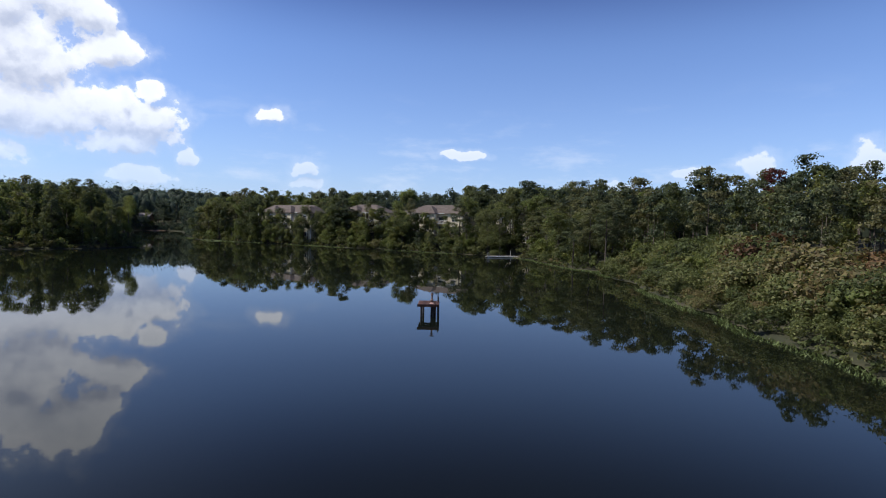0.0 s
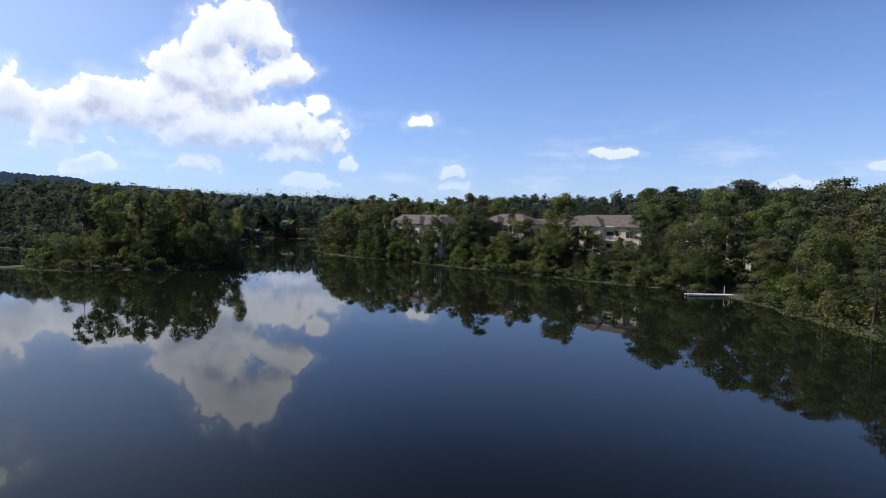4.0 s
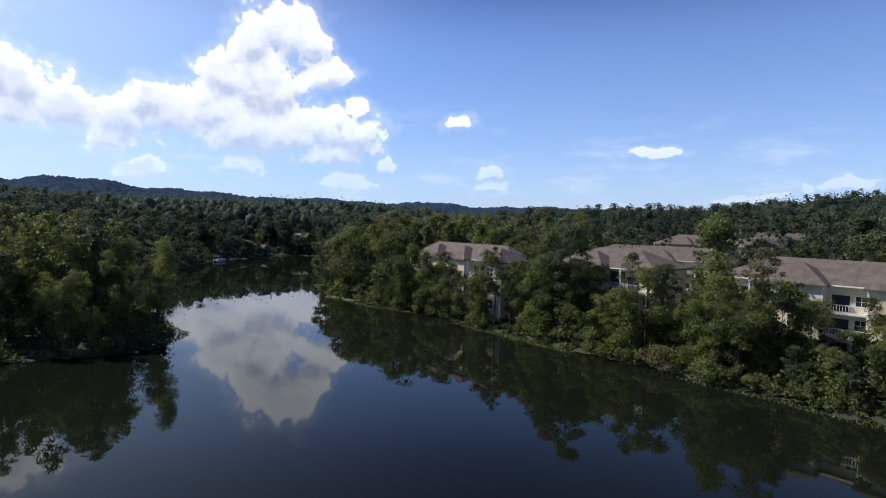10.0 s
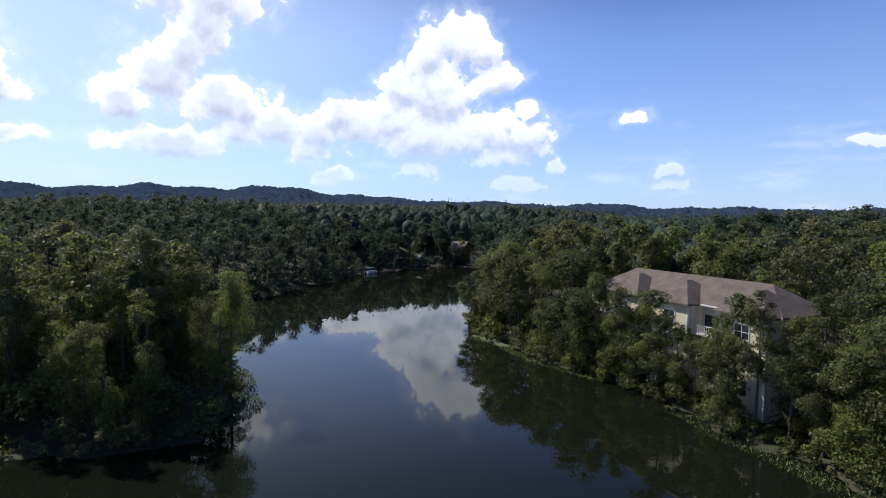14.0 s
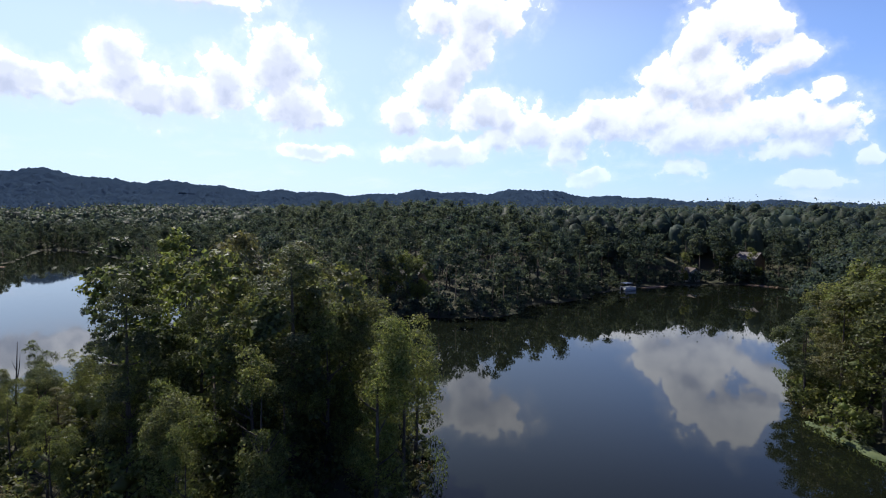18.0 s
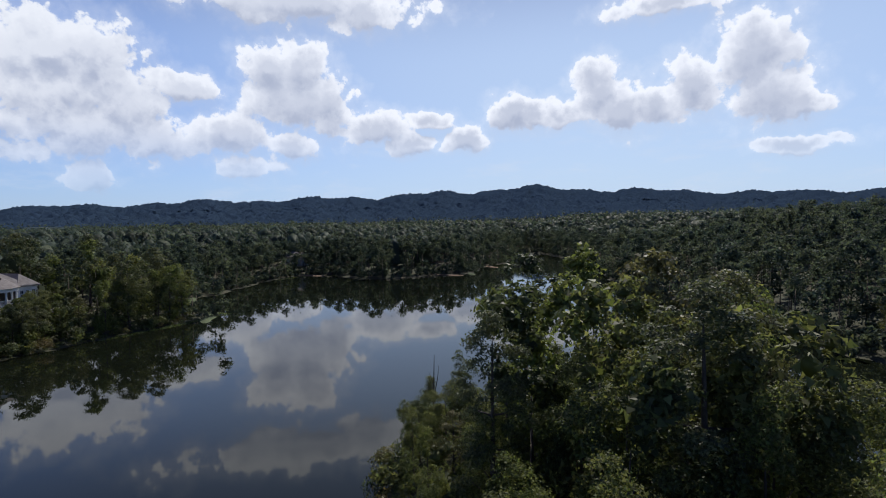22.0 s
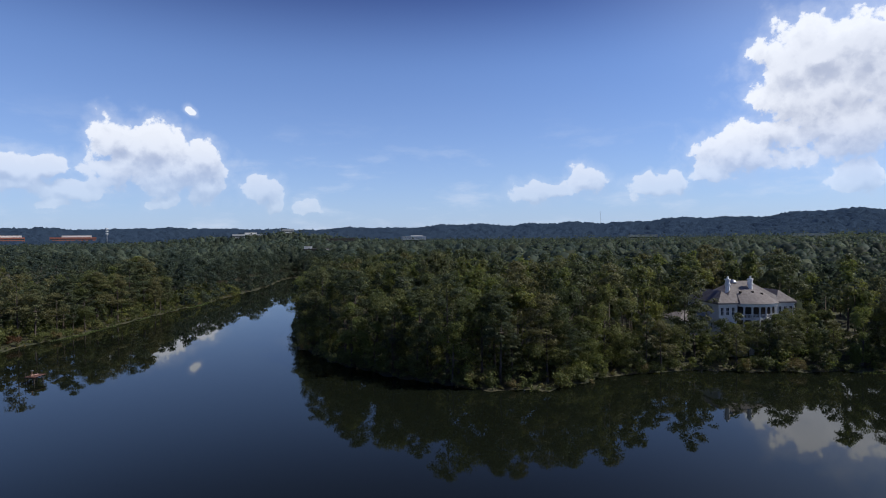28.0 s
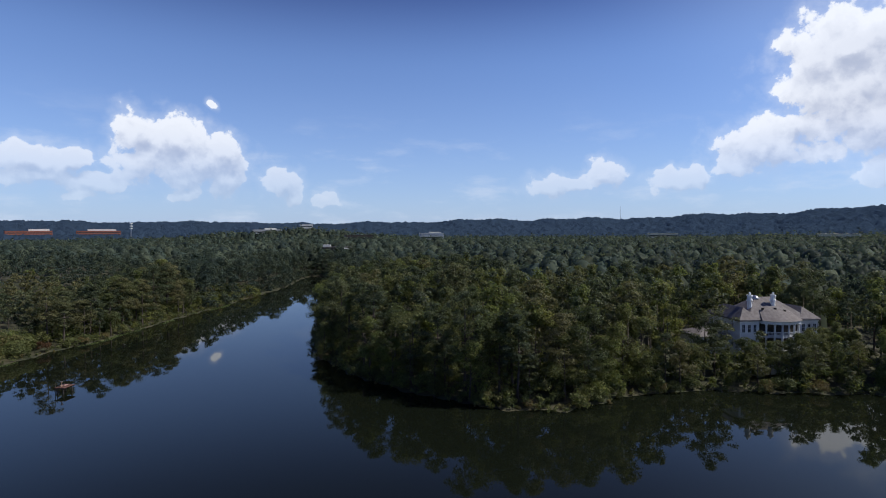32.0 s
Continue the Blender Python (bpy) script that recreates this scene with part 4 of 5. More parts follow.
def pump_platform():
    """Timber platform on piles out in the lake, with a gauge post, a hatch plate and a ladder."""
    ob = new("water_platform")
    ob.matrix_world = Matrix.LocRotScale((14.25, 55.2, 0), Euler((0, 0, radians(-17.0))), None)
    top, hw, hd = 1.32, 1.1, 1.35
    n = 18
    plank = bpy.data.meshes.new("plank")
    bm = bmesh.new()
    w = 2 * hw / n
    box(bm, -w / 2 + 0.012, w / 2 - 0.012, -hd, hd, -0.05, 0.0, bevel=0.008)
    bm.to_mesh(plank)
    bm.free()
    plank.materials.append(M_DECK)
    for i in range(n):
        piece = part("plank", plank, ob)
        piece.location = (-hw + (i + 0.5) * w, 0.01 * math.sin(i * 2.3), top + 0.004 * math.sin(i * 1.7))
    for y in (-hd + 0.1, 0.0, hd - 0.1):
        solid("joist", boxes((-hw, hw, y - 0.05, y + 0.05, top - 0.25, top - 0.055)), M_PILE, ob)
    solid("fascia", boxes((-hw - 0.04, hw + 0.04, -hd - 0.05, -hd, top - 0.26, top + 0.01)), M_DECK, ob)
    for x, y in ((-0.72, -1.05), (-0.62, 1.05), (0.52, -1.05), (0.62, 1.0), (0.3, 0.0)):
        solid("pile", lambda bm: drum(bm, x, y, -2.2, top - 0.06, 0.12, 0.1, 10), M_PILE, ob, "dark wet timber pile")
    for x, y, z in ((0.92, 1.2, 2.1), (1.0, 0.6, 1.85)):
        solid("mooring_post", lambda bm: drum(bm, x, y, -2.2, z, 0.06, 0.05, 8), M_PILE, ob)

    def ladder(bm):
        for x in (0.78, 1.12):
            box(bm, x - 0.03, x + 0.03, -hd - 0.12, -hd - 0.06, -1.5, top + 0.1)
        for i in range(6):
            box(bm, 0.78, 1.12, -hd - 0.11, -hd - 0.07, -0.9 + i * 0.35, -0.86 + i * 0.35)

    solid("ladder", ladder, M_PILE, ob)
    solid("hatch_plate", boxes((0.12, 0.52, -1.25, -0.3, top + 0.006, top + 0.05), bevel=0.01), rough_surface("faded_pink_plate", (0.4, 0.22, 0.17), (0.6, 0.42, 0.36), 3.0, 0.6, 0.1), ob, "faded pink hatch plate")

    def winch(bm):
        box(bm, 0.16, 0.46, 0.1, 0.75, top, top + 0.28, bevel=0.03)
        drum(bm, 0.32, 0.35, top + 0.28, top + 0.95, 0.09, 0.08, 10)
        drum(bm, 0.32, 0.35, top + 0.75, top + 0.82, 0.16, 0.16, 12)

    solid("valve_post", winch, rough_surface("rusty_iron", (0.16, 0.09, 0.06), (0.3, 0.2, 0.15), 5.0, 0.8, 0.3), ob, "rusty valve post")

    def wheel(bm):
        for i in range(14):
            a, b = 2 * math.pi * i / 14, 2 * math.pi * (i + 1) / 14
            q = [bm.verts.new((0.32 + r * math.cos(t), 0.35 + r * math.sin(t), top + 0.98 + z)) for t in (a, b) for r, z in ((0.22, 0), (0.27, 0), (0.27, 0.05), (0.22, 0.05))]
            for k in range(4):
                bm.faces.new((q[k], q[(k + 1) % 4], q[4 + (k + 1) % 4], q[4 + k]))
        box(bm, 0.06, 0.58, 0.33, 0.37, top + 0.985, top + 1.02)
        box(bm, 0.3, 0.34, 0.09, 0.61, top + 0.985, top + 1.02)

    solid("hand_wheel", wheel, M_STEEL, ob, "grey steel hand wheel")
    tagged(ob, "reddish-brown timber platform on dark piles in the lake", "platform")


pump_platform()


def boat_dock():
    ob = new("boat_dock")
    ob.matrix_world = Matrix.LocRotScale((57.5, 141.9, 0.0), Euler((0, 0, radians(-2))), None)
    n = 40
    plank = bpy.data.meshes.new("plank")
    bm = bmesh.new()
    box(bm, -0.1, 0.1, -0.75, 0.75, 0.34, 0.4, bevel=0.01)
    bm.to_mesh(plank)
    bm.free()
    plank.materials.append(M_PALE)
    for i in range(n):
        part("plank", plank, ob).location = (-4.4 + i * 0.22, 0.012 * math.sin(i * 1.9), 0)
    solid("stringer", boxes((-4.5, 4.5, -0.78, -0.68, 0.12, 0.34), (-4.5, 4.5, 0.68, 0.78, 0.12, 0.34)), M_TRIM, ob, "white edge beam")
    for x in (-4.2, -1.4, 1.4, 4.2):
        for y in (-0.6, 0.6):
            solid("pile", lambda bm: drum(bm, x, y, -1.6, 0.3, 0.1, 0.1, 8), M_PILE, ob)

    def hoop(bm):
        for x in (-4.35, -3.85):
            box(bm, x - 0.03, x + 0.03, -0.7, -0.64, -0.7, 1.3)
            box(bm, x - 0.03, x + 0.03, -0.2, -0.14, 0.4, 1.3)
            box(bm, x - 0.03, x + 0.03, -0.7, -0.14, 1.24, 1.3)
        for z in (-0.4, 0.0, 0.4):
            box(bm, -4.35, -3.85, -0.7, -0.66, z, z + 0.04)

    solid("boarding_ladder", hoop, M_STEEL, ob, "steel ladder with handrails")
    solid("marker_pole", lambda bm: drum(bm, 3.0, 0.95, -1.5, 1.9, 0.05, 0.05, 8), M_TRIM, ob)
    tagged(ob, "pale grey plank dock with steel ladder at the shore", "dock")
    ramp = new("boat_ramp")
    ramp.matrix_world = Matrix.LocRotScale((64.5, 141.0, 0.22), Euler((0, radians(-4), 0)), None)
    solid("slab", boxes((-4.5, 9.0, -2.2, 2.0, -0.3, 0.05), bevel=0.02), M_CONCRETE, ramp)
    tagged(ramp, "pale concrete boat ramp running into the lake", "ramp")
    KEEP_FREE.append((66, 141.5, 9, 4.0, 0))


boat_dock()


def far_office(name, x0, y0, x1, y1, z0, z1, wall, deep, label, bands=4, extra=()):
    """A long office block seen from far away: wall, window bands, parapet."""
    long, turn = math.hypot(x1 - x0, y1 - y0), math.atan2(y1 - y0, x1 - x0)
    ob = new(name)
    ob.matrix_world = Matrix.LocRotScale((x0, y0, z0), Euler((0, 0, turn)), None)
    high = z1 - z0
    solid("wall", boxes((0, long, -deep, 0, -20, high)), wall, ob)
    for k in range(bands):
        z = high - (k + 0.75) * (high / bands if high < 14 else 3.8)
        solid("window_band", boxes((0.8, long - 0.8, -0.1, 0.12, z - 0.9, z + 0.7), (-0.12, 0.1, -deep + 0.8, -0.8, z - 0.9, z + 0.7), (long - 0.1, long + 0.12, -deep + 0.8, -0.8, z - 0.9, z + 0.7)), M_GLASS, ob)
    solid("parapet", boxes((-0.3, long + 0.3, -deep - 0.3, 0.3, high, high + 0.7)), wall, ob)
    for bx0, bx1, h in extra:
        solid("roof_house", boxes((bx0 * long, bx1 * long, -deep * 0.7, -deep * 0.3, high + 0.7, high + h)), M_CONCRETE, ob)
    KEEP_FREE.append(((x0 + x1) / 2 + math.sin(turn) * deep / 2, (y0 + y1) / 2 - math.cos(turn) * deep / 2, long / 2 + 4, deep / 2 + 6, math.degrees(turn)))
    return tagged(ob, label, "office building")


far_office("office_building", 416, -936, 475, -905, 8, 33, M_BRICK, 30, "red-brown brick office block with window bands beyond the woods", 5, ((0.05, 0.5, 4.0),))
far_office("office_building", 328, -1010, 397, -986, 8, 33, M_BRICK, 30, "red-brown brick office block with roof plant, far off", 5, ((0.1, 0.75, 4.0),))
far_office("office_building", 7, -684, 50, -680, 20, 34, M_CONCRETE, 25, "white office block on the wooded rise", 3, ((0.2, 0.6, 3.0),))
far_office("office_building", -38, -726, -18, -724, 26, 42.5, M_CONCRETE, 20, "small white building on the hill top", 3)
far_office("office_building", -212, -546, -180, -550, 15, 28.5, M_CONCRETE, 22, "low white building among distant trees", 2, ((0.1, 0.6, 2.2),))
far_office("office_building", -112, -522, -78, -520, 14, 26.5, M_BROWNPANEL, 22, "grey-brown flat-roofed building in the trees", 3)
far_office("office_building", -66, -272, -43, -274, 3, 18.3, M_BROWNPANEL, 16, "dark brown flat-roofed building at the inlet head", 4, ((0.72, 0.98, 2.6),))
far_office("office_building", -500, -436, -470, -458, 12, 28, M_SIDING, 18, "far apartment house with pale walls above the treetops", 3)
far_office("office_building", -585, -262, -560, -290, 12, 27.5, M_SIDING, 16, "pale far building at the foot of the hills", 3)


def mast(x, y, z0, z1, label, dishes):
    ob = new("radio_mast")
    ob.matrix_world = Matrix.Translation((x, y, z0))
    high = z1 - z0

    def lattice(bm):
        for a in (0.0, 2.1, 4.2):
            drum(bm, 0.9 * math.cos(a), 0.9 * math.sin(a), 0, high, 0.18, 0.15, 6)
        for k in range(int(high / 2.5)):
            drum(bm, 0, 0, k * 2.5, k * 2.5 + 0.2, 1.0, 1.0, 3)

    solid("lattice", lattice, M_STEEL, ob)
    for k in range(dishes):
        solid("antenna", lambda bm: drum(bm, 0, 0, high - 1.5 - k * 3.6, high - 0.2 - k * 3.6, 2.1, 2.1, 10), M_TRIM, ob, "white ring of antennas")
    tagged(ob, label, "mast")


mast(216.7, -688, 5, 44.5, "slim grey mast with white antennas above the woods", 3)
mast(-1091, -1521, 60, 116, "thin radio mast on the far ridge", 0)


def stand_pipe():
    ob = new("vent_pipe")
    ob.matrix_world = Matrix.Translation((-64.0, -268.5, 0))
    solid("pipe", lambda bm: drum(bm, 0, 0, 0, 18.0, 0.55, 0.5, 10), M_TRIM, ob)
    solid("elbow", boxes((-0.5, 4.0, -0.5, 0.5, 17.5, 18.5), bevel=0.2), M_TRIM, ob)
    tagged(ob, "tall white bent pipe beside the brown building", "pipe")


stand_pipe()


def cottage(x, y, turn, long, deep, high, wall, roof, label, porch=True):
    """A small lakeside house under trees: walls, gable roof, door, windows, porch posts."""
    ob = new("cottage")
    z = level(x, y)
    ob.matrix_world = Matrix.LocRotScale((x, y, z), Euler((0, 0, radians(turn))), None)
    solid("wall", boxes((-long / 2, long / 2, -deep / 2, deep / 2, -1.5, high)), wall, ob)

    def gable(bm):
        x0, x1, y0, y1 = -long / 2 - 0.5, long / 2 + 0.5, -deep / 2 - 0.6, deep / 2 + 0.6
        pts = [(y0, high - 0.1), (0, high + deep * 0.32), (y1, high - 0.1), (y1, high - 0.3), (0, high + deep * 0.32 - 0.25), (y0, high - 0.3)]
        a = [bm.verts.new((x0, py, pz)) for py, pz in pts]
        b = [bm.verts.new((x1, py, pz)) for py, pz in pts]
        for i in range(6):
            j = (i + 1) % 6
            bm.faces.new((a[i], b[i], b[j], a[j]))
        for q in (a, b):
            bm.faces.new((q[0], q[1], q[4], q[5]))
            bm.faces.new((q[1], q[2], q[3], q[4]))

    solid("roof", gable, roof, ob)
    for sx in (-1, 1):
        def gable_wall(bm):
            p = [(sx * long / 2, -deep / 2, high - 0.1), (sx * long / 2, deep / 2, high - 0.1), (sx * long / 2, 0, high + deep * 0.3)]
            q = [(vx - sx * 0.2, vy, vz) for vx, vy, vz in p]
            f, g = [bm.verts.new(v) for v in p], [bm.verts.new(v) for v in q]
            bm.faces.new(f)
            bm.faces.new(g[::-1])
            for i in range(3):
                j = (i + 1) % 3
                bm.faces.new((f[j], f[i], g[i], g[j]))

        solid("gable", gable_wall, wall, ob)
    for i in range(3):
        window(ob, -long / 2 + long * (i + 0.7) / 3.4, -deep / 2, 0.9, 1.1, 1.3)
    solid("door", boxes((long / 2 - 1.7, long / 2 - 0.7, -deep / 2 - 0.06, -deep / 2 + 0.05, 0, 2.05)), M_DARK, ob)
    if porch:
        solid("porch_floor", boxes((-long / 2, long / 2, -deep / 2 - 2.2, -deep / 2, -0.4, 0.05)), M_PALE, ob)
        solid("railing", railing(-long / 2, long / 2 - 2.0, -deep / 2 - 2.1, 0.05, 18), M_TRIM, ob)
        for i in range(4):
            px = -long / 2 + 0.15 + i * (long - 0.3) / 3
            solid("post", boxes((px - 0.08, px + 0.08, -deep / 2 - 2.15, -deep / 2 - 2.0, 0.05, high - 0.1)), M_TRIM, ob)
        solid("porch_roof", boxes((-long / 2 - 0.3, long / 2 + 0.3, -deep / 2 - 2.4, -deep / 2 + 0.2, high - 0.12, high + 0.04)), roof, ob)
    KEEP_FREE.append((x, y, long / 2, deep / 2 + 0.8, turn))
    return tagged(ob, label, "house")


M_WOODWALL = rough_surface("brown_clapboard", (0.16, 0.1, 0.06), (0.27, 0.18, 0.11), 0.8, 0.8, 0.2)
cottage(-92, 390, -8, 12, 8, 5.6, M_WOODWALL, M_SLATE, "brown wooden house with white porch railing at the cove")
cottage(-104, 371, -25, 6, 5, 3.0, M_WHITE, M_ROOF, "small white lakeside cabin under trees")
cottage(-318, 78, 60, 11, 8, 4.5, M_WHITE, M_SLATE, "pale house behind shore trees on the west bank")
cottage(-330, 150, 70, 12, 8, 4.5, M_WOODWALL, M_ROOF, "brown house in the trees above the point")
cottage(-135, 262, 15, 10, 7, 3.4, M_WOODWALL, M_SLATE, "dark wooden house deep in the shade of the north bank")
cottage(-440, -60, 40, 18, 10, 7.0, M_SIDING, M_ROOF, "tan house with brown roof on the wooded slope", False)


def pontoon_boat(x, y, turn):
    ob = new("pontoon_boat")
    ob.matrix_world = Matrix.LocRotScale((x, y, 0.0), Euler((0, 0, radians(turn))), None)
    for sy in (-0.85, 0.85):
        def hull(bm):
            v, f = tube([(-2.9, sy, 0.12), (-2.7, sy, 0.12), (2.4, sy, 0.12), (3.0, sy, 0.25)], [0.05, 0.3, 0.3, 0.04], 10)
            vs = [bm.verts.new(p) for p in v]
            for q in f:
                bm.faces.new([vs[i] for i in q])

        solid("pontoon", hull, M_STEEL, ob)
    solid("deck", boxes((-2.8, 2.6, -1.2, 1.2, 0.42, 0.52), bevel=0.02), M_PALE, ob)
    solid("side_panel", boxes((-2.7, 2.5, -1.2, -1.14, 0.52, 1.15), (-2.7, 2.5, 1.14, 1.2, 0.52, 1.15), (2.44, 2.5, -1.14, 1.14, 0.52, 1.15)), M_TRIM, ob, "white side panels")
    for sx in (-2.2, 0.6):
        for sy in (-1.1, 1.1):
            solid("canopy_pole", boxes((sx - 0.025, sx + 0.025, sy - 0.025, sy + 0.025, 1.15, 2.3)), M_STEEL, ob)
    solid("canopy", boxes((-2.5, 0.9, -1.25, 1.25, 2.3, 2.4), bevel=0.04), rough_surface("blue_canvas", (0.04, 0.07, 0.14), (0.08, 0.12, 0.22), 2.0, 0.8, 0.1), ob, "blue canvas canopy")
    solid("outboard", boxes((-3.3, -2.85, -0.2, 0.2, 0.0, 1.1), bevel=0.08), M_DARK, ob)
    tagged(ob, "moored pontoon boat with blue canopy by the cove shore", "boat")


pontoon_boat(-106.8, 331.5, 80)


def bare_bank(x, y, turn, long, wide, label, mat=None):
    """A low uneven strip of open ground at the water's edge."""
    r = np.random.default_rng(int(abs(x) * 7 + abs(y)))
    n, m = 26, 8
    u, w = np.meshgrid(np.linspace(-1, 1, n), np.linspace(-1, 1, m))
    rim = np.sqrt(np.clip(1 - np.abs(u) ** 2.4, 0, 1))
    px, py = u * long / 2, w * wide / 2 * rim + 0.25 * np.sin(u * 9)
    pz = 0.32 * (1 - w ** 2) * rim + r.uniform(-0.03, 0.03, u.shape) - 0.06
    v = np.stack([px.ravel(), py.ravel(), pz.ravel()], 1)
    i = (np.arange(m - 1)[:, None] * n + np.arange(n - 1)[None, :]).ravel()
    me = mesh_from("shore_bank", v, np.stack([i, i + 1, i + n + 1, i + n], 1), [mat or M_DIRT])
    me.polygons.foreach_set("use_smooth", np.ones(len(me.polygons), dtype=bool))
    ob = new("shore_bank", me)
    ob.matrix_world = Matrix.LocRotScale((x, y, 0.12), Euler((0, 0, radians(turn))), None)
    tagged(ob, label, "bank")


M_LAWN = rough_surface("shore_grass", (0.06, 0.085, 0.035), (0.11, 0.14, 0.06), 0.5, 0.95, 0.5)
for bx, by, bt, bl, bw in ((-104.5, 345, 70, 12, 1.6), (-80, 377.5, 5, 14, 2.2), (-275, 132, 80, 22, 3.0), (-286, 160, 75, 20, 3.0), (-335, 183, 30, 16, 2.5), (-288, 95, 85, 16, 3)):
    bare_bank(bx, by, bt, bl, bw, "bare reddish-brown earth bank at the shore")
for bx, by, bt, bl, bw in ((-170, 105, 20, 22, 3.4), (-203, 82, 25, 22, 3.0), (-291, 173, 15, 12, 2.6), (-97, 175, 60, 16, 3.0), (-30, 236, -38, 12, 2.0)):
    bare_bank(bx, by, bt, bl, bw, "low grassy spit reaching into the lake", M_LAWN)


def dead_tree(x, y, high):
    ob = new("dead_snag")
    ob.matrix_world = Matrix.Translation((x, y, level(x, y)))
    v, f = join([tube([(0, 0, -0.3), (0.2, 0.1, high * 0.5), (0.9, 0.3, high)], [0.16, 0.1, 0.02], 7),
                 tube([(0.25, 0.1, high * 0.55), (-0.5, 0.5, high * 0.75), (-0.7, 0.6, high * 0.86)], [0.06, 0.04, 0.01], 5),
                 tube([(0.5, 0.2, high * 0.72), (1.2, -0.2, high * 0.84)], [0.04, 0.01], 5)])
    part("trunk", mesh_from("trunk", v, f, [M_BARK]), ob)
    tagged(ob, "bare grey dead tree on the island", "tree")


dead_tree(-84.0, 172.5, 10.5)

# openings in front of the buildings, where the growth stays low: middle, radius, tallest
LOW_GROWTH = [(36.0, 214.0, 15.0, 7.0), (20.0, 222.0, 8.0, 9.0), (64.0, 252.0, 20.0, 7.0), (92.0, 288.0, 20.0, 8.0), (60.0, 205.0, 14.0, 10.0), (42.0, 168.0, 4.2, 6.0), (46.0, 172.0, 3.0, 6.0), (50.5, 168.0, 4.0, 7.5), (21.0, 189.5, 3.2, 6.0), (-128.0, 81.0, 11.0, 9.0), (-138.0, 84.0, 11.0, 8.5), (-146.0, 82.0, 6.0, 9.0)]


# gaps in the trees through which the flats look out on the lake: a place over the lake, the two ends of the open front, its foot
CLEARINGS = [((-1, 122, 21), (17, 203), (21, 199), 10.6), ((-1, 122, 21), (21, 199), (30, 189), 13.1), ((-1, 122, 21), (33, 245), (59, 225), 9.1),
             ((-1, 122, 21), (61, 291), (89, 265), 12.1), ((-1, 122, 21), (95, 318), (133, 300), 14.6), ((2, 106, 20), (46, 178), (53, 171), 10.9),
             ((2, 106, 20), (37, 187), (46, 178), 12.6), ((-3, 138, 22), (-12, 227), (9, 205), 14.2), ((2, 106, 20), (61, 291), (89, 265), 12.6),
             ((2, 106, 20), (33, 245), (59, 225), 10.6), ((0, 0, 10), (84, 86), (91, 79), 16.6), ((-30, 172, 30), (-131, 69), (-120, 62), 5.6)]


def low_growth(x, y):
    x, y = np.asarray(x, dtype=float), np.asarray(y, dtype=float)
    top = np.full(x.shape, 99.0)
    for cx, cy, rad, cap in LOW_GROWTH:
        top = np.where(np.hypot(x - cx, y - cy) < rad, np.minimum(top, cap), top)
    ground = ground_height(np.atleast_1d(x), np.atleast_1d(y)).reshape(x.shape)
    stray = np.mod(np.sin(x * 12.9 + y * 78.2) * 43758.5, 1.0) < 0.34
    for (px, py, pz), (ax, ay), (bx, by), foot in CLEARINGS:
        det = (ax - px) * (by - py) - (bx - px) * (ay - py)
        u = ((x - px) * (by - py) - (bx - px) * (y - py)) / det
        w = ((ax - px) * (y - py) - (x - px) * (ay - py)) / det
        s = u + w
        gap = (u > -0.05) & (w > -0.05) & (s > 0.2) & (s < 1.0) & ~stray
        top = np.where(gap, np.minimum(top, np.maximum(pz + (foot - pz) * s - ground, 3.0)), top)
    return top


def east_low(x, y):
    """Younger, lower pines on the eastern bank towards the south."""
    return 1 - (0.38 * smoothstep(y, 80, 38) + 0.3 * smoothstep(x, 92, 118) * smoothstep(y, 140, 110) * smoothstep(y, 20, 60)) * smoothstep(x, 20, 45)


def island_height(x, y):
    """Trees stand tall in the middle of the island, low at its western end and its rim."""
    return 9.0 + 2.5 * smoothstep(x, -92, -70) * smoothstep(y, 174, 185) + 8.5 * np.exp(-((x + 60) / 12.0) ** 2 - ((y - 190) / 9.0) ** 2)


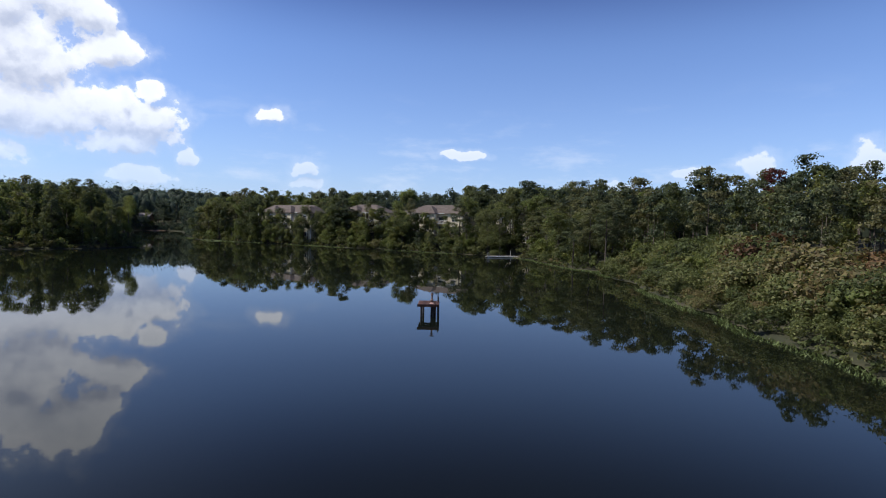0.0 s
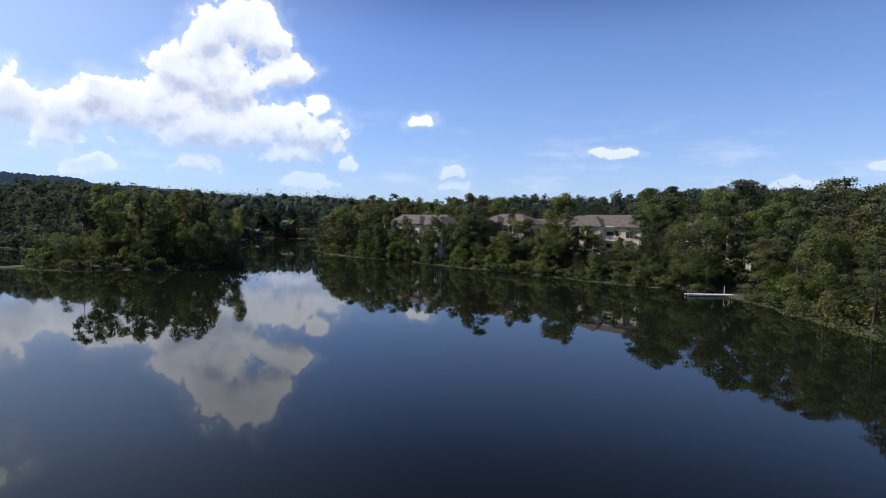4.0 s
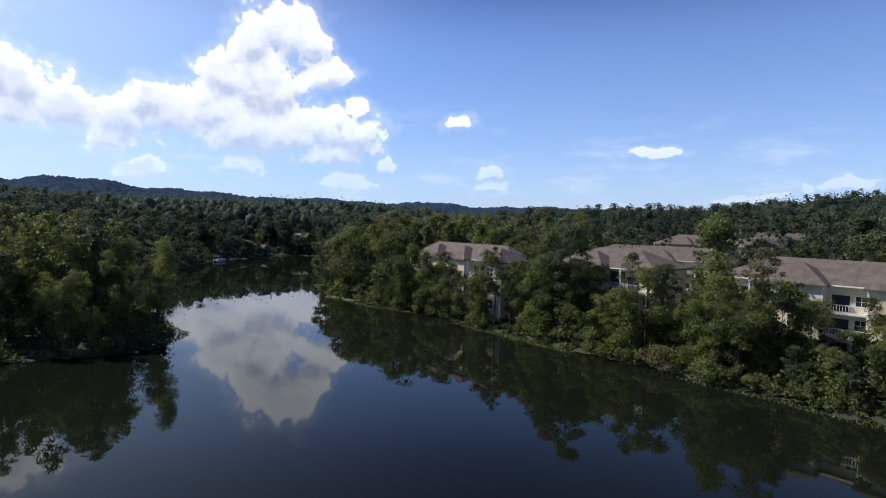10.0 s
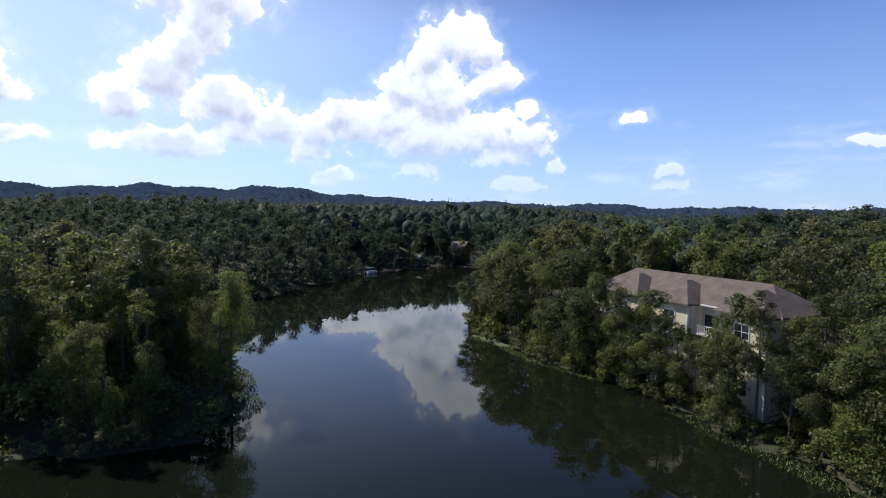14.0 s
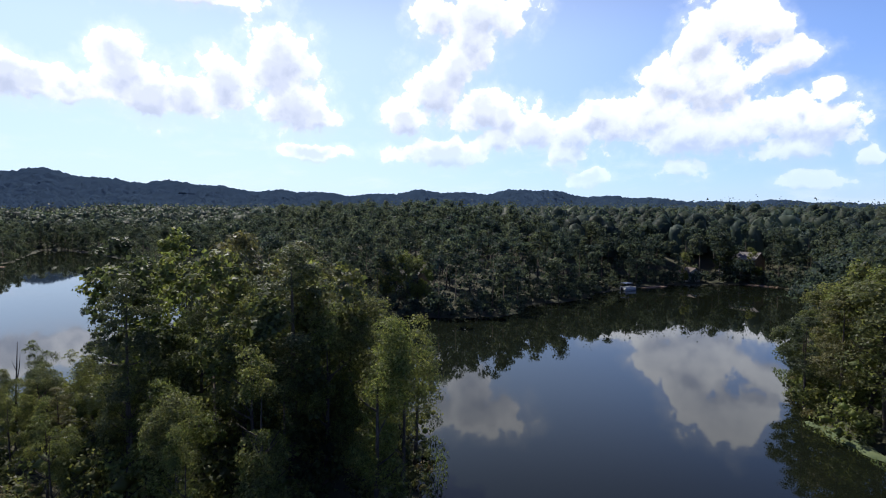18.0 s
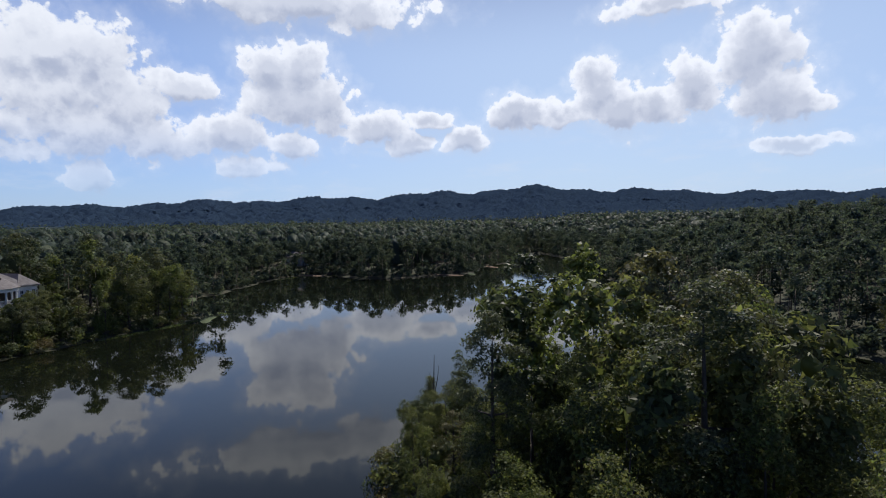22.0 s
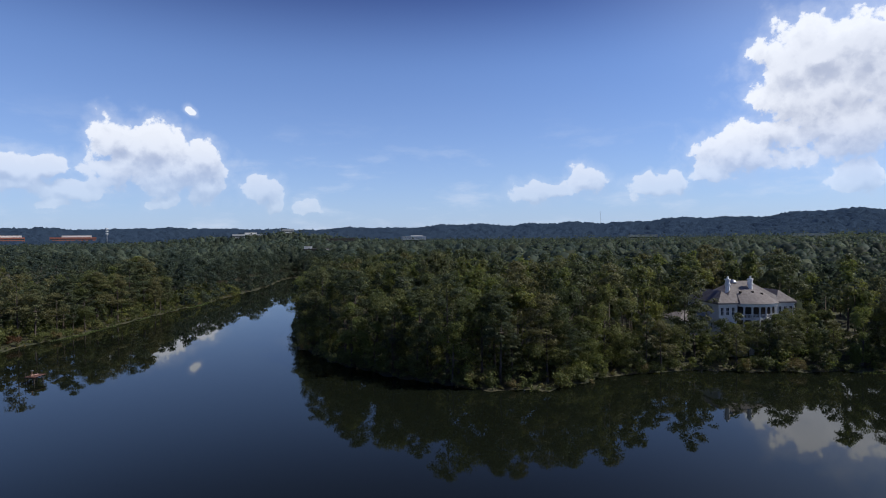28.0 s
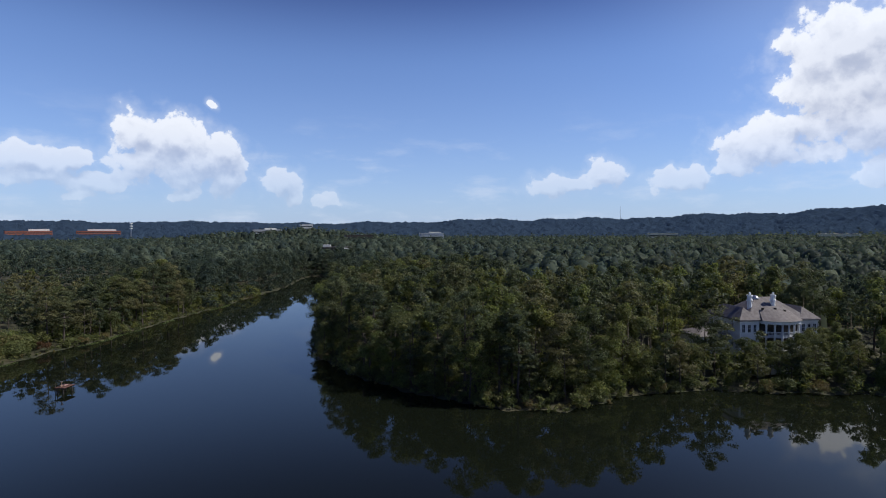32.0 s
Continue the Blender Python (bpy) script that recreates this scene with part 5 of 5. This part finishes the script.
def dome_woods(name, x, y, z, high, wide, leaves, size, mats, r, seg=7, rings=3):
    """Far trees in one mesh: each an uneven crown shell with loose clumps over it."""
    n = len(x)
    t = (np.arange(rings) + 0.35) / rings * (np.pi / 2)
    a = np.arange(seg) * 2 * np.pi / seg
    rad = 0.8 * (np.cos(t) ** 0.6)[None, :, None] * r.uniform(0.72, 1.15, (n, rings, seg)) * wide[:, None, None]
    turn = a[None, None, :] + r.uniform(-0.3, 0.3, (n, rings, seg))
    px, py = rad * np.cos(turn) + x[:, None, None], rad * np.sin(turn) + y[:, None, None]
    pz = z[:, None, None] + high[:, None, None] * (0.3 + 0.5 * np.sin(t)[None, :, None] + r.uniform(-0.06, 0.06, (n, rings, seg)))
    pz[:, 0] = z[:, None] + 0.08 * high[:, None]
    top = np.stack([x + r.normal(size=n) * 0.15 * wide, y + r.normal(size=n) * 0.15 * wide, z + high * r.uniform(0.8, 0.92, n)], 1)
    verts = np.concatenate([np.stack([px, py, pz], -1).reshape(n, -1, 3), top[:, None]], 1)
    k = rings * seg + 1
    f = []
    for i in range(rings - 1):
        for j in range(seg):
            q, e = i * seg + j, i * seg + (j + 1) % seg
            f += [(q, e, q + seg), (e, e + seg, q + seg)]
    f += [((rings - 1) * seg + j, (rings - 1) * seg + (j + 1) % seg, k - 1) for j in range(seg)]
    f = np.array(f)
    faces = (np.arange(n)[:, None, None] * k + f[None]).reshape(-1, 3)
    vs, fs = [verts.reshape(-1, 3)], [faces]
    if leaves:
        who = np.repeat(np.arange(n), leaves)
        v = unit(r.normal(size=(n * leaves, 3)) + np.array([0, 0, 0.6]))
        v[:, 2] = np.abs(v[:, 2])
        lumpy = 1 + 0.16 * np.sin(v[:, :1] * 5.0 + who[:, None] * 1.7) * np.sin(v[:, 1:2] * 5.0 + who[:, None]) + 0.1 * np.sin(v[:, 2:] * 9.0 + who[:, None])
        shell = lumpy * r.uniform(0.82, 1.1, (n * leaves, 1))
        pos = np.stack([x[who], y[who], z[who] + 0.4 * high[who]], 1) + v * shell * np.stack([wide[who], wide[who], 0.58 * high[who]], 1)
        lv, lf = leaf_faces(pos, unit(v + 0.55 * r.normal(size=v.shape)), size * r.uniform(0.6, 1.3, len(v)), r, 3)
        vs.append(lv)
        fs.append(lf + len(vs[0]))
    own = r.random(n)
    return mesh_from(name, np.concatenate(vs), np.concatenate(fs), mats, None, np.concatenate([np.repeat(own, k), np.repeat(own, leaves * 3)]))


def ridge_canopy():
    """The wooded ridges on the skyline: a rough canopy laid over the far ground."""
    r = np.random.default_rng(3)
    az = np.radians(np.arange(-64, 216, 0.26))
    rr = np.concatenate([np.arange(820, 1300, 9.0), np.arange(1300, 2150, 12.0)])
    ga, gr = np.meshgrid(az, rr)
    ga = ga + np.radians(r.uniform(-0.08, 0.08, ga.shape))
    gr = gr + r.uniform(-4, 4, gr.shape)
    x, y = (-40 - np.sin(ga) * gr).ravel(), (140 + np.cos(ga) * gr).ravel()
    z = ground_height(x, y) + 11.0 + r.uniform(0, 1, x.size) ** 2 * 9.0 + 1.5 * np.sin(x * 0.05) * np.sin(y * 0.06)
    z[gr.ravel() < 830] -= 12
    z -= 5.0 * smoothstep(np.abs(np.degrees(np.arctan2(-(x + 40), y - 140))), 130, 160) * smoothstep(gr.ravel(), 1400, 1200)
    n, m = len(az), len(rr)
    i = (np.arange(m - 1)[:, None] * n + np.arange(n - 1)[None, :]).ravel()
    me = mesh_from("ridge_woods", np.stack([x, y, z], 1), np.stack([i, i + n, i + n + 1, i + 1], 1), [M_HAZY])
    tagged(new("ridge_woods", me), "wooded ridges on the skyline, tinted blue-green for haze", "woods", kind="stuff")


def build_woods():
    r = np.random.default_rng(11)
    # the front rows along the shores, tree by tree
    x, y = scatter(-165, 110, -60, 262, 4.7, r)
    d = inland(x, y)
    isle = (x < -38) & (x > -112) & (y > 158) & (y < 208)
    near = (d > 1.2) & is_free(x, y) & ((y < 225) | (x > -40))
    meadow = (y > 12) & (y < 95) & (x > 25) & (d < 17)
    pick = near & ~meadow & (isle | (d < 7.5))
    ix = np.where(pick)[0]
    share = pine_share(x, y)
    for i in ix:
        pine = r.random() < share[i]
        high = r.uniform(12.0, 18.0) + (2.0 if pine else 0)
        if isle[i]:
            high = float(island_height(x[i], y[i])) * r.uniform(0.74, 1.05)
        elif x[i] > 40 and y[i] < 125:
            high *= r.uniform(0.68, 0.86) * float(east_low(x[i], y[i]))
        elif d[i] < 4:
            high *= r.uniform(0.6, 0.98)
        high = min(high, float(low_growth(x[i], y[i])))
        kind = "pine" if pine else "broadleaf"
        where = "on the wooded island" if isle[i] else "at the lake shore"
        plant(kind, "fine" if isle[i] else "plain", x[i], y[i], high, r.uniform(0.95, 1.3) * (0.82 if isle[i] and d[i] < 5 else 1.0), ("dark green pine with open crown " if pine else "leafy green broadleaf tree ") + where)
    print("front trees", len(ix))
    # shrubs at the water's edge and on the open bank
    sx, sy = scatter(-165, 75, -45, 256, 3.0, r)
    sd = inland(sx, sy)
    edge = (sd > 0.4) & (sd < 2.6) & is_free(sx, sy) & ((sy < 225) | (sx > -40)) & (r.random(sx.shape) < 0.7)
    open_bank = (sy > 12) & (sy < 95) & (sx > 30) & (sd > 1.2) & (sd < 17)
    for i in np.where(edge | open_bank)[0]:
        if open_bank[i]:
            brown = r.random() < 0.07
            plant("shrub", "plain", sx[i], sy[i], r.uniform(2.0, 5.6) * (0.65 + 0.06 * sd[i]), r.uniform(1.0, 1.35), "reddish-brown drying shrub on the open bank" if brown else "bushy light green shrub on the open bank", tint="brown" if brown else None)
        else:
            plant("shrub", "plain", sx[i], sy[i], r.uniform(1.6, 3.6), r.uniform(0.9, 1.4), "green shrub leaning over the water's edge")
    # the woods behind them
    hx, hy = scatter(-165, 110, -60, 262, 6.3, r)
    hd = inland(hx, hy)
    rest = (hd > 7.5) & (hd < 60) & is_free(hx, hy) & ((hy < 225) | (hx > -40)) & ~((hy > 12) & (hy < 95) & (hx > 25) & (hd < 17))
    hx, hy = hx[rest], hy[rest]
    pine = r.random(len(hx)) < pine_share(hx, hy)
    high = (r.uniform(13.5, 19.0, len(hx)) + np.where(pine, 1.5, 0.0)) * (1 - 0.05 * smoothstep(hx, 35, 50) * smoothstep(hy, 135, 115)) * east_low(hx, hy)
    high = np.minimum(high, low_growth(hx, hy))
    me = woods_mesh("woods", hx, hy, ground_height(hx, hy), high, np.minimum(high * r.uniform(0.21, 0.3, len(hx)), 5.6), pine, 2300, 0.27, [M_BROADLEAF, M_PINE, M_BARK], True, r, 30)
    tagged(new("woods", me), "dense mixed green woods behind the lake shore", "woods", kind="stuff")
    print("woods", len(hx))
    # bushes under the trees, down to the water
    ux, uy = scatter(-165, 75, -110, 262, 3.3, r)
    ud = inland(ux, uy)
    low = (ud > 0.3) & (ud < 15) & is_free(ux, uy) & ((uy < 225) | (ux > -40)) & ~((uy > 12) & (uy < 95) & (ux > 25) & (ud < 5))
    ux, uy, ud = ux[low], uy[low], ud[low]
    tall = r.uniform(2.0, 4.5, len(ux)) + 2.0 * smoothstep(ud, 2, 8)
    me = woods_mesh("undergrowth", ux, uy, ground_height(ux, uy), tall, tall * r.uniform(0.5, 0.7, len(ux)), np.zeros(len(ux), dtype=bool), 260, 0.2, [M_BROADLEAF, M_PINE, M_BARK], False, r)
    tagged(new("undergrowth", me), "tangled green undergrowth beneath the shore trees", "undergrowth", kind="stuff")
    # low cover down to the water
    cx, cy = scatter(-165, 75, -110, 262, 1.5, r)
    rim = ((cy < 225) | (cx > -40))
    cx, cy = cx[rim], cy[rim]
    cd = inland(cx, cy)
    rim = (cd > -0.1) & (cd < 2.4) & is_free(cx, cy) & (r.random(cx.shape) < 0.85)
    cx, cy = cx[rim], cy[rim]
    tall = r.uniform(0.5, 1.5, len(cx))
    me = woods_mesh("shore_cover", cx, cy, ground_height(cx, cy), tall, tall * r.uniform(0.7, 1.1, len(cx)), np.zeros(len(cx), dtype=bool), 60, 0.17, [M_SHRUB, M_PINE, M_BARK], False, r, 8)
    tagged(new("shore_cover", me), "low weeds and brambles covering the water's edge", "undergrowth", kind="stuff")
    # trees close before the flats
    for ax, ay, bx, by, rows in ((-12.5, 228.0, 7.5, 207.0, 1), (16.0, 204.5, 29.0, 190.5, 2), (37.5, 186.5, 54.5, 169.5, 2)):
        long = math.hypot(bx - ax, by - ay)
        nx, ny = (by - ay) / long, -(bx - ax) / long
        for k in range(int(long * rows / 2.3)):
            f = (k + r.uniform(0.2, 0.8)) / int(long * rows / 2.3) * 1.1 - 0.03
            tx, ty = ax + (bx - ax) * f, ay + (by - ay) * f
            room = float(inland(np.array([tx]), np.array([ty]))[0])
            off = r.uniform(1.3, max(2.0, min(room - 0.4, 3.0 + 2.5 * rows)))
            tx, ty = tx + nx * off, ty + ny * off
            kind = "pine" if r.random() < 0.22 else "broadleaf"
            high = min(r.uniform(8.5, 13.5) + (5 if kind == "pine" else 0), float(low_growth(tx, ty)) + (r.uniform(2.5, 6.0) if r.random() < 0.4 and low_growth(tx, ty) > 7.5 else r.uniform(-0.5, 1.2)))
            plant(kind, "plain", tx, ty, high, r.uniform(1.0, 1.35) if kind == "broadleaf" else 0.8, "pine standing before the flats" if kind == "pine" else "green tree screening the lakeside flats")
    for tx, ty, th in ((10.5, 204.0, 12.5), (12.5, 206.5, 14.0), (14.5, 209.5, 13.0), (11.5, 201.5, 10.5), (9.0, 203.0, 11.5), (15.5, 205.0, 12.0)):
        plant("broadleaf", "plain", tx, ty, th, 0.9, "green tree at the gable end of the lakeside flats")
    for k in range(15):
        plant("broadleaf", "plain", -122.0 - 1.9 * k + r.uniform(-0.6, 0.6), 84.5 - 0.12 * k + r.uniform(-2.0, 2.0), r.uniform(7.5, 10.0) - (2.2 if k < 6 else 0), r.uniform(0.9, 1.2), "green tree below the white villa")
    # trees shading the houses at the cove
    for k in range(16):
        hx, hy = ((-92, 390), (-104, 371))[k % 2]
        tx, ty = hx + r.uniform(-8, 10), hy - r.uniform(5.0, 9.0)
        if inland(np.array([tx]), np.array([ty]))[0] > 0.8 and bool(is_free(np.array([tx]), np.array([ty]))[0]):
            plant("broadleaf", "plain", tx, ty, r.uniform(8.0, 13.0), 0.9, "green tree shading the houses at the cove")
    for k in range(7):
        plant("broadleaf", "plain", -131.0 + 2.2 * k + r.uniform(-0.8, 0.8), 250.5 + 0.5 * k + r.uniform(-1.5, 1.5), r.uniform(9.5, 14.0), 1.0, "green tree shading the wooden house on the north bank")
    # the one red crown on the eastern rise
    plant("broadleaf", "plain", 87.3, 82.7, 17.5, 1.0, "broadleaf tree with dark red autumn foliage", tint="red")
    plant("pine", "fine", -64.6, 178.0, 17.5, 1.0, "tall open-crowned pine rising above the island")
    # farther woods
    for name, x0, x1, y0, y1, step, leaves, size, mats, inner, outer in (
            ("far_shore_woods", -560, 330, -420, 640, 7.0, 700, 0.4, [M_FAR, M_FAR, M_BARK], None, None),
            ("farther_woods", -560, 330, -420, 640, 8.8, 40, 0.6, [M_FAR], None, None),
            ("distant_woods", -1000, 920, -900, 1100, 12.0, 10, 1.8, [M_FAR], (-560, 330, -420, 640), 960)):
        x, y = scatter(x0, x1, y0, y1, step, r)
        keep = np.ones(x.shape, dtype=bool)
        if inner:
            keep &= ~((x > inner[0]) & (x < inner[1]) & (y > inner[2]) & (y < inner[3]))
        az = np.degrees(np.arctan2(-(x + 30), y - 60))
        rr = np.hypot(x + 40, y - 140)
        keep &= ~((az > -145) & (az < -62) & (rr > 300))
        if outer:
            keep &= rr < outer
        x, y = x[keep], y[keep]
        d = inland(x, y)
        keep = (d > 1.0) & is_free(x, y)
        if inner is None:
            keep &= ~((x > -165) & (x < 110) & (y > -60) & (y < 262) & (d < 60) & ((y < 225) | (x > -40)))
            close = (d < 26) | ((x > 20) & (x < 190) & (y > -160) & (y < 100)) | ((x > -300) & (x < -60) & (y > 225) & (y < 335)) | ((x > 10) & (x < 190) & (y > 180) & (y < 380))
            keep &= close if name == "far_shore_woods" else ~close
        x, y = x[keep], y[keep]
        high = r.uniform(13.5, 19.0, len(x)) if inner is None else r.uniform(12.5, 18.5, len(x))
        high = np.minimum(high * east_low(x, y), low_growth(x, y))
        if name == "far_shore_woods":
            high *= np.where(d[keep] < 6, r.uniform(0.6, 0.95, len(x)), 1.0)
        pine = r.random(len(x)) < pine_share(x, y)
        if name == "far_shore_woods":
            bx, by = scatter(x0, x1, y0, y1, 3.4, r)
            rough_cut = (by > -230) & (by < 400) & (bx < 70) & ~((bx > -165) & (bx < 110) & (by > -60) & (by < 262) & ((by < 225) | (bx > -40)))
            bx, by = bx[rough_cut], by[rough_cut]
            bd = inland(bx, by)
            edge = (bd > 0.2) & (bd < 11.0)
            bx, by = bx[edge], by[edge]
            bh = r.uniform(2.0, 5.0, len(bx))
            bush = woods_mesh("far_bushes", bx, by, ground_height(bx, by), bh, bh * 0.6, np.zeros(len(bx), dtype=bool), 100, 0.4, mats, False, r)
            tagged(new("far_bushes", bush), "low green bushes lining the far shores", "bushes", kind="stuff")
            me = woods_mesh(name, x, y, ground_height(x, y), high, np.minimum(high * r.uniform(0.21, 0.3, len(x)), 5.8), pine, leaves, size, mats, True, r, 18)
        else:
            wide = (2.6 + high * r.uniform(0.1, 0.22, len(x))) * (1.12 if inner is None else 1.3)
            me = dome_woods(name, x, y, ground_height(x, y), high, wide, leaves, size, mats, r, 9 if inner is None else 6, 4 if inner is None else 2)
        tagged(new(name, me), "far green woodland canopy rolling to the hills", "woods", kind="stuff")
        print(name, len(x), len(me.polygons))


def build_reeds():
    """Blades of shore grass in a thin belt along the water's edge."""
    r = np.random.default_rng(5)
    x, y = scatter(-300, 70, -120, 262, 0.22, r)
    rough_box = ((x > -2 - 0.25 * np.abs(y)) & (y < 170)) | ((y > 60) & (y < 110) & (x < -60)) | ((x > -60) & (y > 150)) | ((x < -160) & (y > 60) & (y < 185)) | ((x < -70) & (y > 155) & (y < 206))
    x, y = x[rough_box], y[rough_box]
    d = inland(x, y)
    belt = 0.9 * np.sin(x * 0.11 + y * 0.07) + np.sin(y * 0.19 + 1.7)
    keep = (d > -0.9 - 0.6 * belt) & (d < 0.5) & (r.random(x.shape) < 0.8) & ((belt > -0.5) | (x < 20)) & ((x > 20) | (belt > 0.25))
    x, y = x[keep], y[keep]
    n = len(x)
    h, a, lean = r.uniform(0.1, 0.32, n), r.uniform(0, 6.28, n), r.normal(size=(n, 2)) * 0.18
    w = r.uniform(0.05, 0.11, n)
    p = np.stack([np.stack([x - np.cos(a) * w, y - np.sin(a) * w, np.full(n, -0.05)], 1), np.stack([x + np.cos(a) * w, y + np.sin(a) * w, np.full(n, -0.05)], 1),
                  np.stack([x + lean[:, 0], y + lean[:, 1], h], 1)], 1)
    me = mesh_from("reeds", p.reshape(-1, 3), np.arange(n * 3).reshape(n, 3), [M_REED])
    tagged(new("reeds", me), "pale green reeds fringing the lake shore", "reeds", kind="stuff")
    print("reeds", n)


build_woods()
ridge_canopy()
build_reeds()
